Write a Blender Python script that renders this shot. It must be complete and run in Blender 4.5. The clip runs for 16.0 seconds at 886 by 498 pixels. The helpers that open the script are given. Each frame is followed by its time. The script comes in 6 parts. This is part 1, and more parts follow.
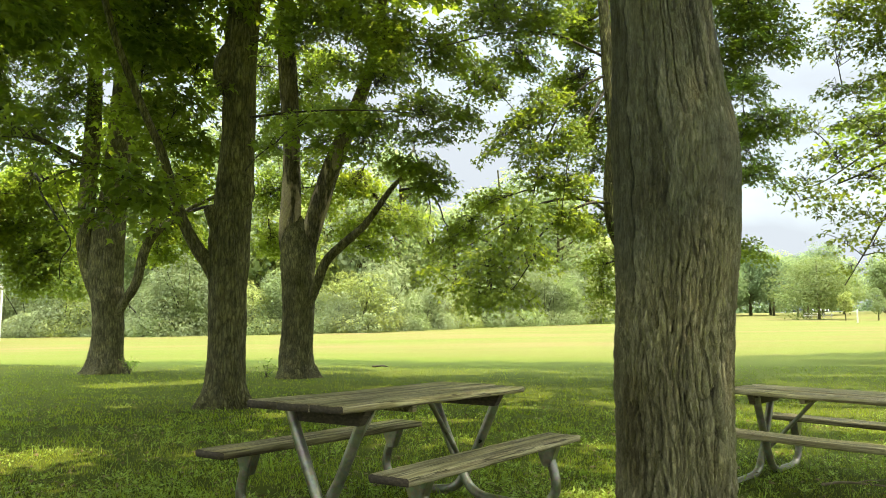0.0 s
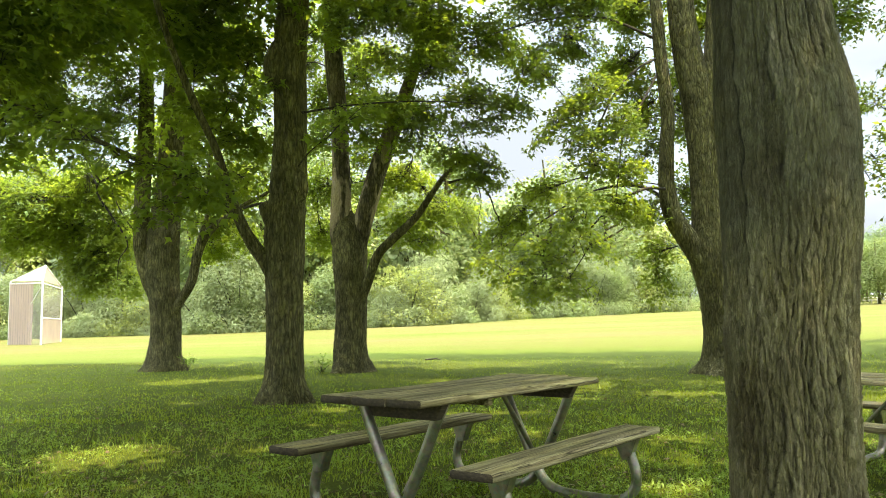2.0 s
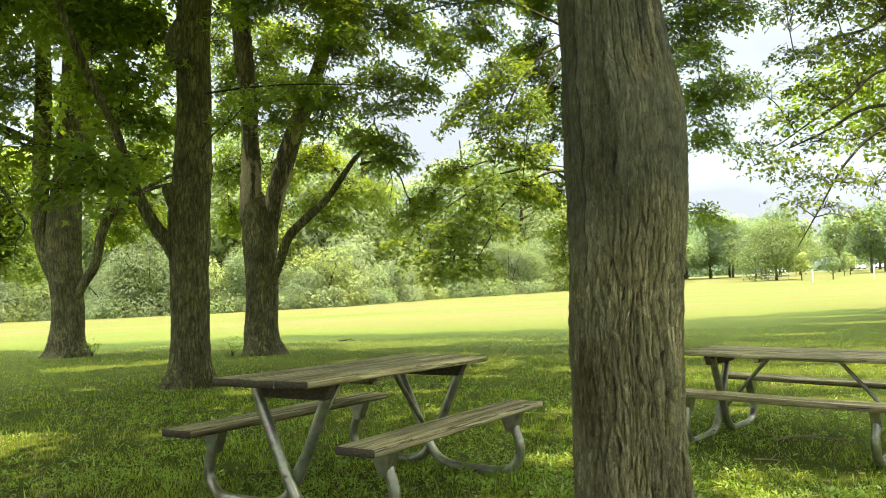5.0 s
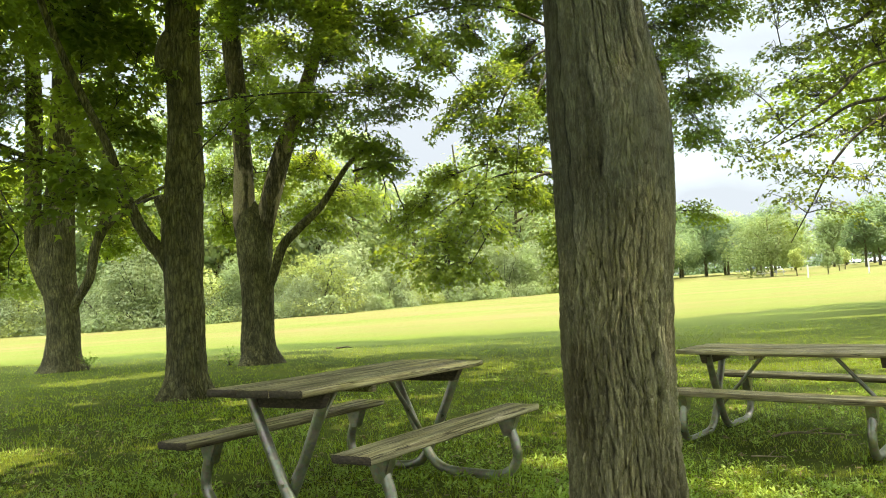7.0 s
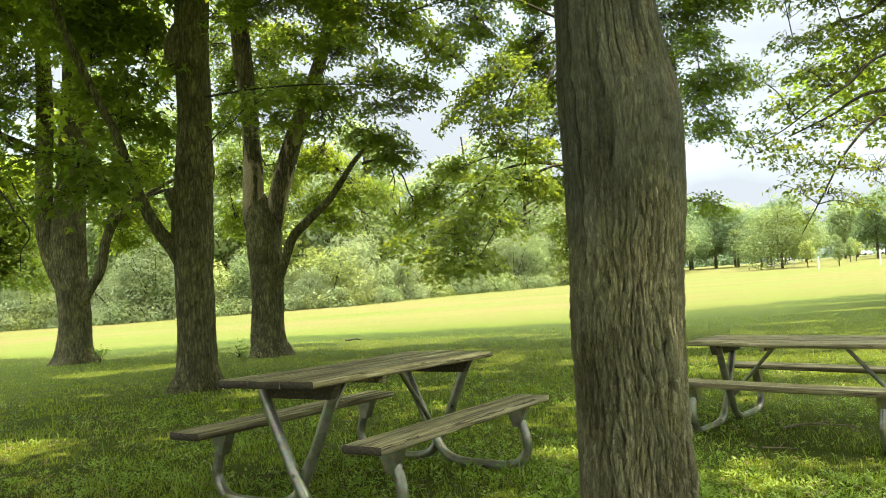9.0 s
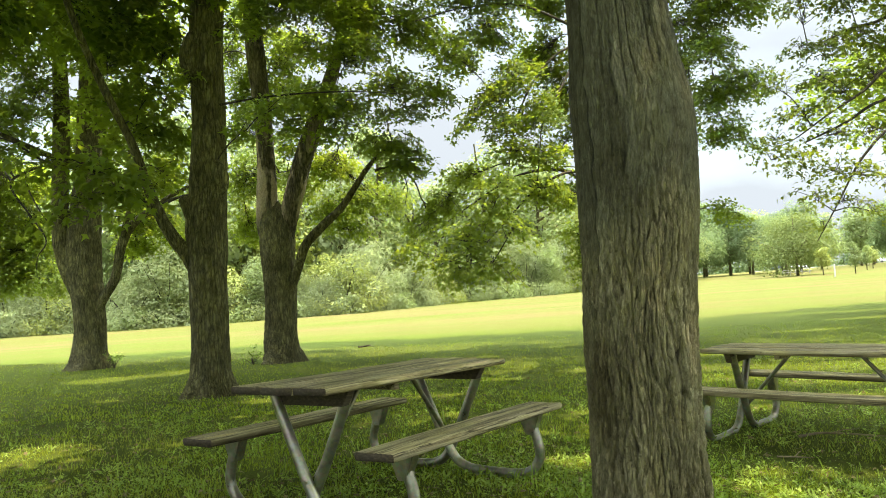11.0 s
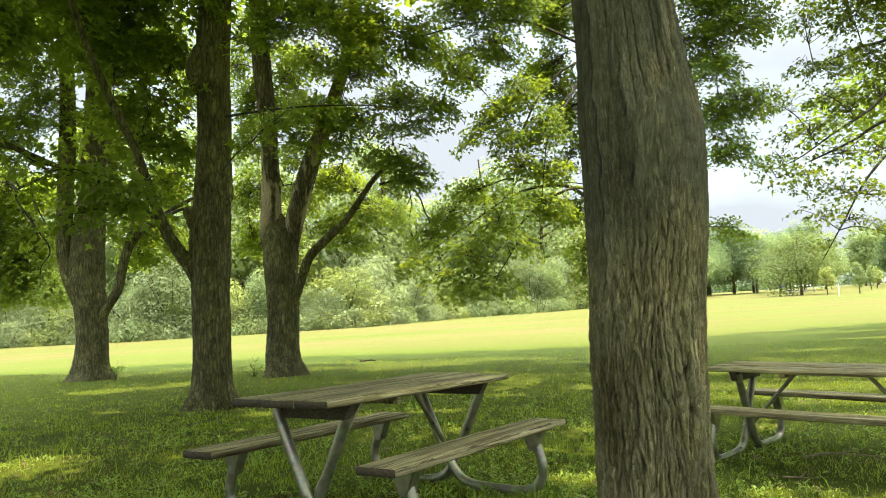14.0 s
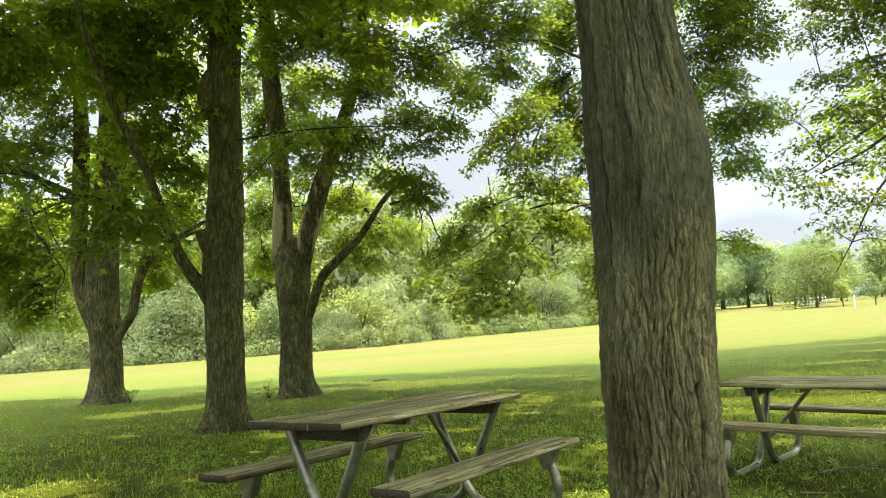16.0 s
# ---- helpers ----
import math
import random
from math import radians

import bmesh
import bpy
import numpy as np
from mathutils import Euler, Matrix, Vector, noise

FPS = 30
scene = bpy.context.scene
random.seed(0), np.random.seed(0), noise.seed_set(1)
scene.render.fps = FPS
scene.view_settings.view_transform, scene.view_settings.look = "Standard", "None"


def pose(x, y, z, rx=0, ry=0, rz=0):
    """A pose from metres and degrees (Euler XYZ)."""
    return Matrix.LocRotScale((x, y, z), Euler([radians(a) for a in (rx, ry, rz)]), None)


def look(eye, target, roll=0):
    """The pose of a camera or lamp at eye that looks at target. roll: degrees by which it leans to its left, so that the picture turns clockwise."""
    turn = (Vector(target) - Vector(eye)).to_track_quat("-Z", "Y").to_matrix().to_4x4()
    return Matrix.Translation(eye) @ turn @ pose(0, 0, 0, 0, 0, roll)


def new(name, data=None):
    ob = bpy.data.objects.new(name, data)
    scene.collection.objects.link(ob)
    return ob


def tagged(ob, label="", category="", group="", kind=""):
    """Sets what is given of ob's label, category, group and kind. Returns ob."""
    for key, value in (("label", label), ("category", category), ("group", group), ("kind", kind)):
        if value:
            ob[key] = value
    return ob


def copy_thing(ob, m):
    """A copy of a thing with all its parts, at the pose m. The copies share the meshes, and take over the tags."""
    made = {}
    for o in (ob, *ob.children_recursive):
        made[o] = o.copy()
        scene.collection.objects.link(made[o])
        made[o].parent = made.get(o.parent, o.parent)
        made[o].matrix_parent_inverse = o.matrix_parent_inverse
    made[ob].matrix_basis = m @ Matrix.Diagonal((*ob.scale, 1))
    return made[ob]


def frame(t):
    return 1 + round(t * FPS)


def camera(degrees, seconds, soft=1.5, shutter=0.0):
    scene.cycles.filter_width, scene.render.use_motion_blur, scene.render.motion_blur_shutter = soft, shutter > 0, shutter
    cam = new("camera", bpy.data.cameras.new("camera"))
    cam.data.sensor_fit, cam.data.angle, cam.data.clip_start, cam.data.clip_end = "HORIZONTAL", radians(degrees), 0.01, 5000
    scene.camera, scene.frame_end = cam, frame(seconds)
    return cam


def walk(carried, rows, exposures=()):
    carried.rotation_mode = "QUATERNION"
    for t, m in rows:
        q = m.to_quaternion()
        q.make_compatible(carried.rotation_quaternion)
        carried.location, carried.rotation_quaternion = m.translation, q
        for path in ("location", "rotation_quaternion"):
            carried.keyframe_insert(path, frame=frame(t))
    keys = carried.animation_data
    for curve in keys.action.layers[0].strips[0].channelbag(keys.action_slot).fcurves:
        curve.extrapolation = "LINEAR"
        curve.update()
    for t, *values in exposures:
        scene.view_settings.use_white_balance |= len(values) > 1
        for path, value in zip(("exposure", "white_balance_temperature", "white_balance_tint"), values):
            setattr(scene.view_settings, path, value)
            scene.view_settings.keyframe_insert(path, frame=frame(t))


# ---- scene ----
cam = camera(59.0, 16.0, soft=0.95)
PATH = [
    (0, (-0.056, 0.043, 1.139), (-0.135, 2.031, 1.342), 0.2),
    (0.5, (-0.094, 0.026, 1.152), (-0.199, 2.015, 1.338), -0.4),
    (1, (-0.141, 0.022, 1.142), (-0.3, 2.009, 1.3), -1.8),
    (1.5, (-0.161, 0.116, 1.133), (-0.349, 2.102, 1.281), -1.6),
    (2, (-0.212, 0.166, 1.131), (-0.406, 2.148, 1.316), -0.9),
    (2.5, (-0.232, 0.179, 1.136), (-0.425, 2.16, 1.327), -1.2),
    (3, (-0.223, 0.151, 1.149), (-0.382, 2.137, 1.326), -1.6),
    (3.5, (-0.172, 0.113, 1.15), (-0.274, 2.105, 1.304), -1.6),
    (4, (-0.102, 0.035, 1.15), (-0.153, 2.03, 1.288), -1.3),
    (4.5, (-0.054, -0.023, 1.152), (-0.072, 1.973, 1.281), -1.3),
    (5, (-0.03, -0.001, 1.143), (-0.019, 1.995, 1.273), -1.6),
    (7.5, (-0.009, -0.007, 1.147), (0.009, 1.987, 1.289), -3.2),
    (8, (-0.016, -0.001, 1.143), (-0.01, 1.994, 1.275), -3.0),
    (8.5, (-0.016, -0.01, 1.142), (-0.015, 1.987, 1.267), -2.9),
    (9, (-0.014, -0.008, 1.14), (-0.015, 1.988, 1.263), -3.1),
    (9.5, (-0.013, -0.008, 1.139), (-0.021, 1.988, 1.264), -3.4),
    (10, (-0.012, -0.014, 1.145), (-0.034, 1.982, 1.275), -3.6),
    (12.5, (-0.014, -0.003, 1.134), (-0.054, 1.99, 1.294), -2.2),
    (13, (-0.008, -0.002, 1.136), (-0.045, 1.99, 1.301), -2.3),
    (13.5, (-0.006, 0.002, 1.136), (-0.043, 1.995, 1.308), -2.4),
    (14, (-0.021, 0.018, 1.133), (-0.06, 2.01, 1.314), -2.3),
    (14.5, (-0.029, 0.01, 1.139), (-0.069, 2.0, 1.332), -2.3),
    (15, (-0.025, -0.001, 1.138), (-0.069, 1.988, 1.344), -2.5),
    (15.5, (-0.018, -0.013, 1.141), (-0.07, 1.975, 1.359), -2.7),
    (16, (-0.014, -0.013, 1.143), (-0.08, 1.973, 1.371), -3.2),
]
EXPOSURE = [(0, 3.54, 7780, 4), (0.9, 3.58, 7780, 4), (1.7, 3.68, 7780, 4), (4.5, 3.66, 7780, 4), (9, 3.58, 7780, 4), (16, 3.58, 7780, 4)]
walk(cam, [(t, look(e, g, r)) for t, e, g, r in PATH], EXPOSURE)
# end of path
# ---------------------------------------------------------------- light
SUN_DIR = Vector((0.38, -0.14, 1.0)).normalized()
world = bpy.data.worlds.new("sky")
scene.world = world
world.use_nodes = True
wn = world.node_tree.nodes
sky = wn.new("ShaderNodeTexSky")
sky.sky_type = "NISHITA"
sky.sun_disc = False
sky.sun_elevation = math.asin(SUN_DIR.z)
sky.sun_rotation = math.atan2(SUN_DIR.x, SUN_DIR.y)
sky.air_density, sky.dust_density, sky.ozone_density = 1.0, 2.0, 1.0
# thin summer cloud over the blue, paler and patchy lower down; the unseen zenith is brightened to fill the shade
way = wn.new("ShaderNodeTexCoord")
split = wn.new("ShaderNodeSeparateXYZ")
cube = wn.new("ShaderNodeMath")
cube.operation = "POWER"
cube.inputs[1].default_value = 5.0
height = wn.new("ShaderNodeMapRange")
height.inputs["To Min"].default_value, height.inputs["To Max"].default_value = 0.52, 13.5
tint = wn.new("ShaderNodeMix")
tint.data_type, tint.blend_type = "RGBA", "MULTIPLY"
tint.inputs[0].default_value = 1.0
tint.inputs[6].default_value = (0.80, 0.93, 1.20, 1)
squash = wn.new("ShaderNodeMapping")
squash.inputs["Scale"].default_value = (1.0, 1.0, 2.4)
puff = wn.new("ShaderNodeTexNoise")
puff.inputs["Scale"].default_value, puff.inputs["Detail"].default_value = 3.2, 6.0
cover = wn.new("ShaderNodeMapRange")
cover.inputs["From Min"].default_value, cover.inputs["From Max"].default_value = 0.36, 0.58
cover.inputs["To Min"].default_value, cover.inputs["To Max"].default_value = 0.93, 1.0
over = wn.new("ShaderNodeMix")
over.data_type = "RGBA"
join = world.node_tree.links.new
join(way.outputs["Generated"], split.inputs[0])
cube.use_clamp = True
join(split.outputs["Z"], cube.inputs[0])
join(cube.outputs[0], height.inputs["Value"])
join(height.outputs[0], tint.inputs[7])
join(way.outputs["Generated"], squash.inputs["Vector"])
join(squash.outputs[0], puff.inputs["Vector"])
join(puff.outputs[0], cover.inputs["Value"])
join(cover.outputs[0], over.inputs[0])
join(sky.outputs[0], over.inputs[6])
join(tint.outputs[2], over.inputs[7])
wn["Background"].inputs["Strength"].default_value = 0.15
join(over.outputs[2], wn["Background"].inputs["Color"])
sun_data = bpy.data.lights.new("sun", "SUN")
sun_data.energy, sun_data.angle, sun_data.color = 0.98, radians(0.6), (1.0, 0.91, 0.76)
sun = new("sun", sun_data)
sun.matrix_world = look(SUN_DIR * 60, (0, 0, 0))


# ---------------------------------------------------------------- materials
def material(name, build):
    m = bpy.data.materials.new(name)
    m.use_nodes = True
    nt = m.node_tree
    nt.nodes.clear()
    out = nt.nodes.new("ShaderNodeOutputMaterial")

    def node(kind, **kw):
        n = nt.nodes.new(kind)
        for key, value in kw.items():
            if key == "data_type":
                n.data_type = value
            elif key == "blend_type":
                n.blend_type = value
            elif key == "feature":
                n.feature = value
            elif key == "operation":
                n.operation = value
            elif key == "attribute_name":
                n.attribute_name = value
            else:
                n.inputs[key].default_value = value
        return n

    def link(a, b):
        nt.links.new(a, b)

    link(build(node, link), out.inputs["Surface"])
    return m


def ramp(node, link, src, stops):
    r = node("ShaderNodeValToRGB")
    els = r.color_ramp.elements
    while len(els) < len(stops):
        els.new(0.5)
    for e, (p, c) in zip(els, stops):
        e.position, e.color = p, (*c, 1)
    link(src, r.inputs["Fac"])
    return r.outputs["Color"]


def mix(node, link, fac, a, b, blend="MIX"):
    n = node("ShaderNodeMix", data_type="RGBA", blend_type=blend)
    for sock, v in ((n.inputs[0], fac), (n.inputs[6], a), (n.inputs[7], b)):
        if isinstance(v, (int, float)):
            sock.default_value = v
        elif isinstance(v, tuple):
            sock.default_value = (*v, 1)
        else:
            link(v, sock)
    return n.outputs[2]


def coords(node, link, scale=(1, 1, 1), rot=(0, 0, 0), kind="Object"):
    t = node("ShaderNodeTexCoord")
    m = node("ShaderNodeMapping", Scale=scale, Rotation=rot)
    link(t.outputs[kind], m.inputs["Vector"])
    return m.outputs[0]


def leaf_stuff(colours, through_colour, gloss=0.16, through_share=0.5):
    def build(node, link):
        g = node("ShaderNodeNewGeometry")
        col = ramp(node, link, g.outputs["Random Per Island"], colours)
        v = coords(node, link, (0.5, 0.5, 0.5), kind="Object")
        n = node("ShaderNodeTexNoise", Scale=1.0, Detail=2.0)
        link(v, n.inputs["Vector"])
        col = mix(node, link, ramp(node, link, n.outputs[0], [(0.35, (0, 0, 0)), (0.7, (0.6, 0.6, 0.6))]), col, colours[-1][1])
        p = node("ShaderNodeBsdfPrincipled", Roughness=0.5)
        p.inputs["Specular IOR Level"].default_value = gloss
        link(col, p.inputs["Base Color"])
        tr = node("ShaderNodeBsdfTranslucent")
        link(mix(node, link, 0.65, col, through_colour), tr.inputs["Color"])
        m = node("ShaderNodeMixShader")
        m.inputs[0].default_value = through_share
        link(p.outputs[0], m.inputs[1])
        link(tr.outputs[0], m.inputs[2])
        return m.outputs[0]
    return build


M_LEAF = material("maple_leaf", leaf_stuff([(0.0, (0.066, 0.120, 0.028)), (0.5, (0.10, 0.166, 0.042)), (1.0, (0.15, 0.215, 0.058))], (0.47, 0.57, 0.035)))
# a slightly yellower green than the other maples
M_LEAF_WARM = material("maple_leaf_yellow_green", leaf_stuff([(0.0, (0.07, 0.125, 0.02)), (0.7, (0.11, 0.17, 0.028)), (1.0, (0.17, 0.20, 0.035))], (0.40, 0.48, 0.04), 0.16, 0.42))
# bush green paled, the haze across the field is put into the colour
M_BUSH = material("bush_leaf", leaf_stuff([(0.0, (0.098, 0.132, 0.064)), (0.5, (0.135, 0.172, 0.088)), (1.0, (0.185, 0.222, 0.122))], (0.42, 0.49, 0.20), 0.1, 0.55))
M_WOOD_LEAF = material("woodland_leaf", leaf_stuff([(0.0, (0.075, 0.115, 0.045)), (0.5, (0.12, 0.165, 0.068)), (1.0, (0.19, 0.235, 0.105))], (0.36, 0.45, 0.14), 0.1, 0.55))
# bluish tone of distance haze mixed into the leaf colour
M_PARK_LEAF = material("park_tree_leaf", leaf_stuff([(0.0, (0.055, 0.088, 0.04)), (0.5, (0.085, 0.125, 0.055)), (1.0, (0.13, 0.175, 0.08))], (0.26, 0.36, 0.12), 0.1, 0.45))
M_PARK_WARM = material("sunny_park_leaf", leaf_stuff([(0.0, (0.055, 0.085, 0.028)), (0.5, (0.088, 0.122, 0.040)), (1.0, (0.14, 0.17, 0.062))], (0.29, 0.36, 0.08), 0.1, 0.45))
M_BUSH_YELLOW = material("yellow_green_leaf", leaf_stuff([(0.0, (0.125, 0.165, 0.042)), (0.5, (0.185, 0.235, 0.058)), (1.0, (0.28, 0.305, 0.10))], (0.46, 0.52, 0.10), 0.2, 0.4))
# the palest blade colours also stand in for sky shine on the grass
M_GRASS = material("grass_blade", leaf_stuff([(0.0, (0.078, 0.122, 0.008)), (0.45, (0.166, 0.238, 0.015)), (0.8, (0.27, 0.345, 0.034)), (0.93, (0.43, 0.48, 0.10)), (1.0, (0.35, 0.31, 0.09))], (0.41, 0.54, 0.022), 0.28, 0.45))
# weed green lightened to stand in for sun glints on the leaves
M_WEED = material("weed_leaf", leaf_stuff([(0.0, (0.085, 0.16, 0.02)), (0.6, (0.18, 0.29, 0.035)), (1.0, (0.38, 0.48, 0.13))], (0.44, 0.60, 0.06), 0.25, 0.4))


def bark(dark, mid, light, furrow, relief, bare=False):
    def build(node, link):
        v = coords(node, link, (1, 1, 0.20))
        w = node("ShaderNodeTexNoise", Scale=9.0, Detail=3.0)
        link(v, w.inputs["Vector"])
        warp = node("ShaderNodeMixRGB", Fac=0.11)
        link(v, warp.inputs[1])
        link(w.outputs["Color"], warp.inputs[2])
        vo = node("ShaderNodeTexVoronoi", feature="DISTANCE_TO_EDGE", Scale=furrow)
        link(warp.outputs[0], vo.inputs["Vector"])
        crack = node("ShaderNodeMapRange")
        crack.inputs["From Max"].default_value = 0.28
        link(vo.outputs["Distance"], crack.inputs["Value"])
        fine = node("ShaderNodeTexNoise", Scale=60.0, Detail=5.0, Roughness=0.65)
        link(coords(node, link, (1, 1, 0.35)), fine.inputs["Vector"])
        big = node("ShaderNodeTexNoise", Scale=2.2, Detail=3.0)
        link(coords(node, link), big.inputs["Vector"])
        col = ramp(node, link, crack.outputs[0], [(0.0, dark), (0.45, mid), (1.0, light)])
        col = mix(node, link, 0.36, col, ramp(node, link, fine.outputs[0], [(0.3, dark), (0.52, mid), (0.72, light)]))
        blot = node("ShaderNodeTexNoise", Scale=11.0, Detail=4.0, Roughness=0.65)
        link(coords(node, link, (1, 1, 0.45)), blot.inputs["Vector"])
        col = mix(node, link, 0.8, col, ramp(node, link, blot.outputs[0], [(0.3, (0.5, 0.48, 0.44)), (0.5, (1, 1, 1)), (0.7, (1.45, 1.4, 1.25))]), "MULTIPLY")
        stain = ramp(node, link, big.outputs[0], [(0.35, (0.62, 0.6, 0.55)), (0.55, (1, 1, 1)), (0.75, (1.15, 1.1, 0.98))])
        col = mix(node, link, 1.0, col, stain, "MULTIPLY")
        fis = node("ShaderNodeTexNoise", Scale=14.0, Detail=6.0, Roughness=0.66, Distortion=0.3)
        link(coords(node, link, (1, 1, 0.26)), fis.inputs["Vector"])
        cleft = ramp(node, link, fis.outputs[0], [(0.44, (1, 1, 1)), (0.488, (0.16, 0.16, 0.16)), (0.512, (0.16, 0.16, 0.16)), (0.56, (1, 1, 1))])
        col = mix(node, link, 0.5, col, cleft, "MULTIPLY")
        if bare:
            strip = node("ShaderNodeTexNoise", Scale=3.2, Detail=3.0)
            link(coords(node, link, (1, 1, 0.3)), strip.inputs["Vector"])
            wood = ramp(node, link, fine.outputs[0], [(0.3, (0.24, 0.175, 0.115)), (0.7, (0.56, 0.45, 0.33))])
            up = node("ShaderNodeSeparateXYZ")
            link(coords(node, link, (1, 1, 0.1)), up.inputs[0])
            band = ramp(node, link, up.outputs["Z"], [(0.31, (0, 0, 0)), (0.36, (1, 1, 1)), (0.49, (1, 1, 1)), (0.57, (0.1, 0.1, 0.1))])
            torn = mix(node, link, 1.0, band, ramp(node, link, strip.outputs[0], [(0.51, (0, 0, 0)), (0.56, (0.95, 0.95, 0.95))]), "MULTIPLY")
            col = mix(node, link, torn, col, wood)
        add = node("ShaderNodeMath", operation="MULTIPLY_ADD")
        link(fine.outputs[0], add.inputs[0])
        add.inputs[1].default_value = 0.45
        link(crack.outputs[0], add.inputs[2])
        b = node("ShaderNodeBump", Strength=0.9, Distance=relief)
        link(add.outputs[0], b.inputs["Height"])
        p = node("ShaderNodeBsdfPrincipled", Roughness=0.9)
        p.inputs["Specular IOR Level"].default_value = 0.2
        link(col, p.inputs["Base Color"])
        link(b.outputs[0], p.inputs["Normal"])
        return p.outputs[0]
    return build


M_BARK = material("maple_bark", bark((0.066, 0.060, 0.027), (0.150, 0.138, 0.066), (0.215, 0.20, 0.102), 21, 0.03))
M_BARK_BARE = material("stripped_bark", bark((0.045, 0.037, 0.022), (0.125, 0.105, 0.066), (0.215, 0.185, 0.12), 18, 0.035, True))
M_TWIG = material("twig_bark", bark((0.03, 0.026, 0.02), (0.06, 0.052, 0.042), (0.11, 0.095, 0.08), 30, 0.004))


def near_bark(node, link):
    at = node("ShaderNodeAttribute", attribute_name="relief")
    v = coords(node, link)
    fine = node("ShaderNodeTexNoise", Scale=110.0, Detail=6.0, Roughness=0.75)
    link(coords(node, link, (1, 1, 0.22)), fine.inputs["Vector"])
    flake = node("ShaderNodeTexVoronoi", feature="DISTANCE_TO_EDGE", Scale=95.0)
    link(coords(node, link, (1, 1, 0.28)), flake.inputs["Vector"])
    mid = node("ShaderNodeTexNoise", Scale=6.0, Detail=4.0)
    link(coords(node, link, (1, 1, 0.5)), mid.inputs["Vector"])
    # ridges coloured as lit and furrows as shaded, following the modelled relief
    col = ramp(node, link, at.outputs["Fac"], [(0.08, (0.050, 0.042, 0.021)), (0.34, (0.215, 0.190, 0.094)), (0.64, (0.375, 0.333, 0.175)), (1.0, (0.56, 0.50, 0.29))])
    col = mix(node, link, 0.42, col, ramp(node, link, fine.outputs[0], [(0.36, (0.03, 0.026, 0.016)), (0.5, (0.14, 0.124, 0.078)), (0.64, (0.40, 0.36, 0.25))]))
    col = mix(node, link, 0.15, col, ramp(node, link, flake.outputs["Distance"], [(0.0, (0.45, 0.42, 0.4)), (0.12, (1, 1, 1))]), "MULTIPLY")
    col = mix(node, link, 1.0, col, ramp(node, link, mid.outputs[0], [(0.3, (0.62, 0.58, 0.52)), (0.52, (1, 1, 1)), (0.75, (1.3, 1.24, 1.08))]), "MULTIPLY")
    lich = node("ShaderNodeTexNoise", Scale=14.0, Detail=6.0, Roughness=0.75)
    link(v, lich.inputs["Vector"])
    col = mix(node, link, ramp(node, link, lich.outputs[0], [(0.58, (0, 0, 0)), (0.72, (0.4, 0.4, 0.4))]), col, (0.20, 0.22, 0.13))
    wv = node("ShaderNodeTexNoise", Scale=12.0, Detail=4.0)
    link(coords(node, link, (1, 1, 0.4)), wv.inputs["Vector"])
    wm = node("ShaderNodeMixRGB", Fac=0.03)
    link(coords(node, link, (1, 1, 0.17)), wm.inputs[1])
    link(wv.outputs["Color"], wm.inputs[2])
    crack = node("ShaderNodeTexVoronoi", feature="DISTANCE_TO_EDGE", Scale=38.0)
    link(wm.outputs[0], crack.inputs["Vector"])
    cr = ramp(node, link, crack.outputs["Distance"], [(0.0, (0.12, 0.11, 0.10)), (0.07, (0.75, 0.75, 0.75)), (0.14, (1, 1, 1))])
    col = mix(node, link, 0.12, col, cr, "MULTIPLY")
    rough = node("ShaderNodeAttribute", attribute_name="furrowed")
    grey = mix(node, link, 0.9, col, (0.54, 0.585, 0.675), "MULTIPLY")
    col = mix(node, link, rough.outputs["Fac"], grey, col)
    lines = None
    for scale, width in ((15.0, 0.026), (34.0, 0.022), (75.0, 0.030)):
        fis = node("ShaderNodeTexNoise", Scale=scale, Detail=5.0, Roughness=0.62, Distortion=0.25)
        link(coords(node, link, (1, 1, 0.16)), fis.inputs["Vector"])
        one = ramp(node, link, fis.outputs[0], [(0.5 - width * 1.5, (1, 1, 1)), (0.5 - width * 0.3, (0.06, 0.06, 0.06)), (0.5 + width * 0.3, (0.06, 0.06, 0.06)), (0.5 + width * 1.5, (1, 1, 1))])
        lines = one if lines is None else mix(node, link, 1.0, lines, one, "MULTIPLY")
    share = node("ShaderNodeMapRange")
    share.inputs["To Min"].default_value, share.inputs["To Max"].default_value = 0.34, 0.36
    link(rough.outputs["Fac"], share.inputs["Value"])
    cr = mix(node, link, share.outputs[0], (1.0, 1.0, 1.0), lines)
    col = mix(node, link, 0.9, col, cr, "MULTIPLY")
    b0 = node("ShaderNodeBump", Strength=0.9, Distance=0.012)
    link(cr, b0.inputs["Height"])
    hgt = node("ShaderNodeMath", operation="MULTIPLY_ADD")
    link(flake.outputs["Distance"], hgt.inputs[0])
    hgt.inputs[1].default_value = 0.35
    link(fine.outputs[0], hgt.inputs[2])
    b = node("ShaderNodeBump", Strength=1.0, Distance=0.012)
    link(hgt.outputs[0], b.inputs["Height"])
    link(b0.outputs[0], b.inputs["Normal"])
    p = node("ShaderNodeBsdfPrincipled", Roughness=0.88)
    p.inputs["Specular IOR Level"].default_value = 0.25
    link(col, p.inputs["Base Color"])
    link(b.outputs[0], p.inputs["Normal"])
    return p.outputs[0]


M_NEAR_BARK = material("near_maple_bark", near_bark)


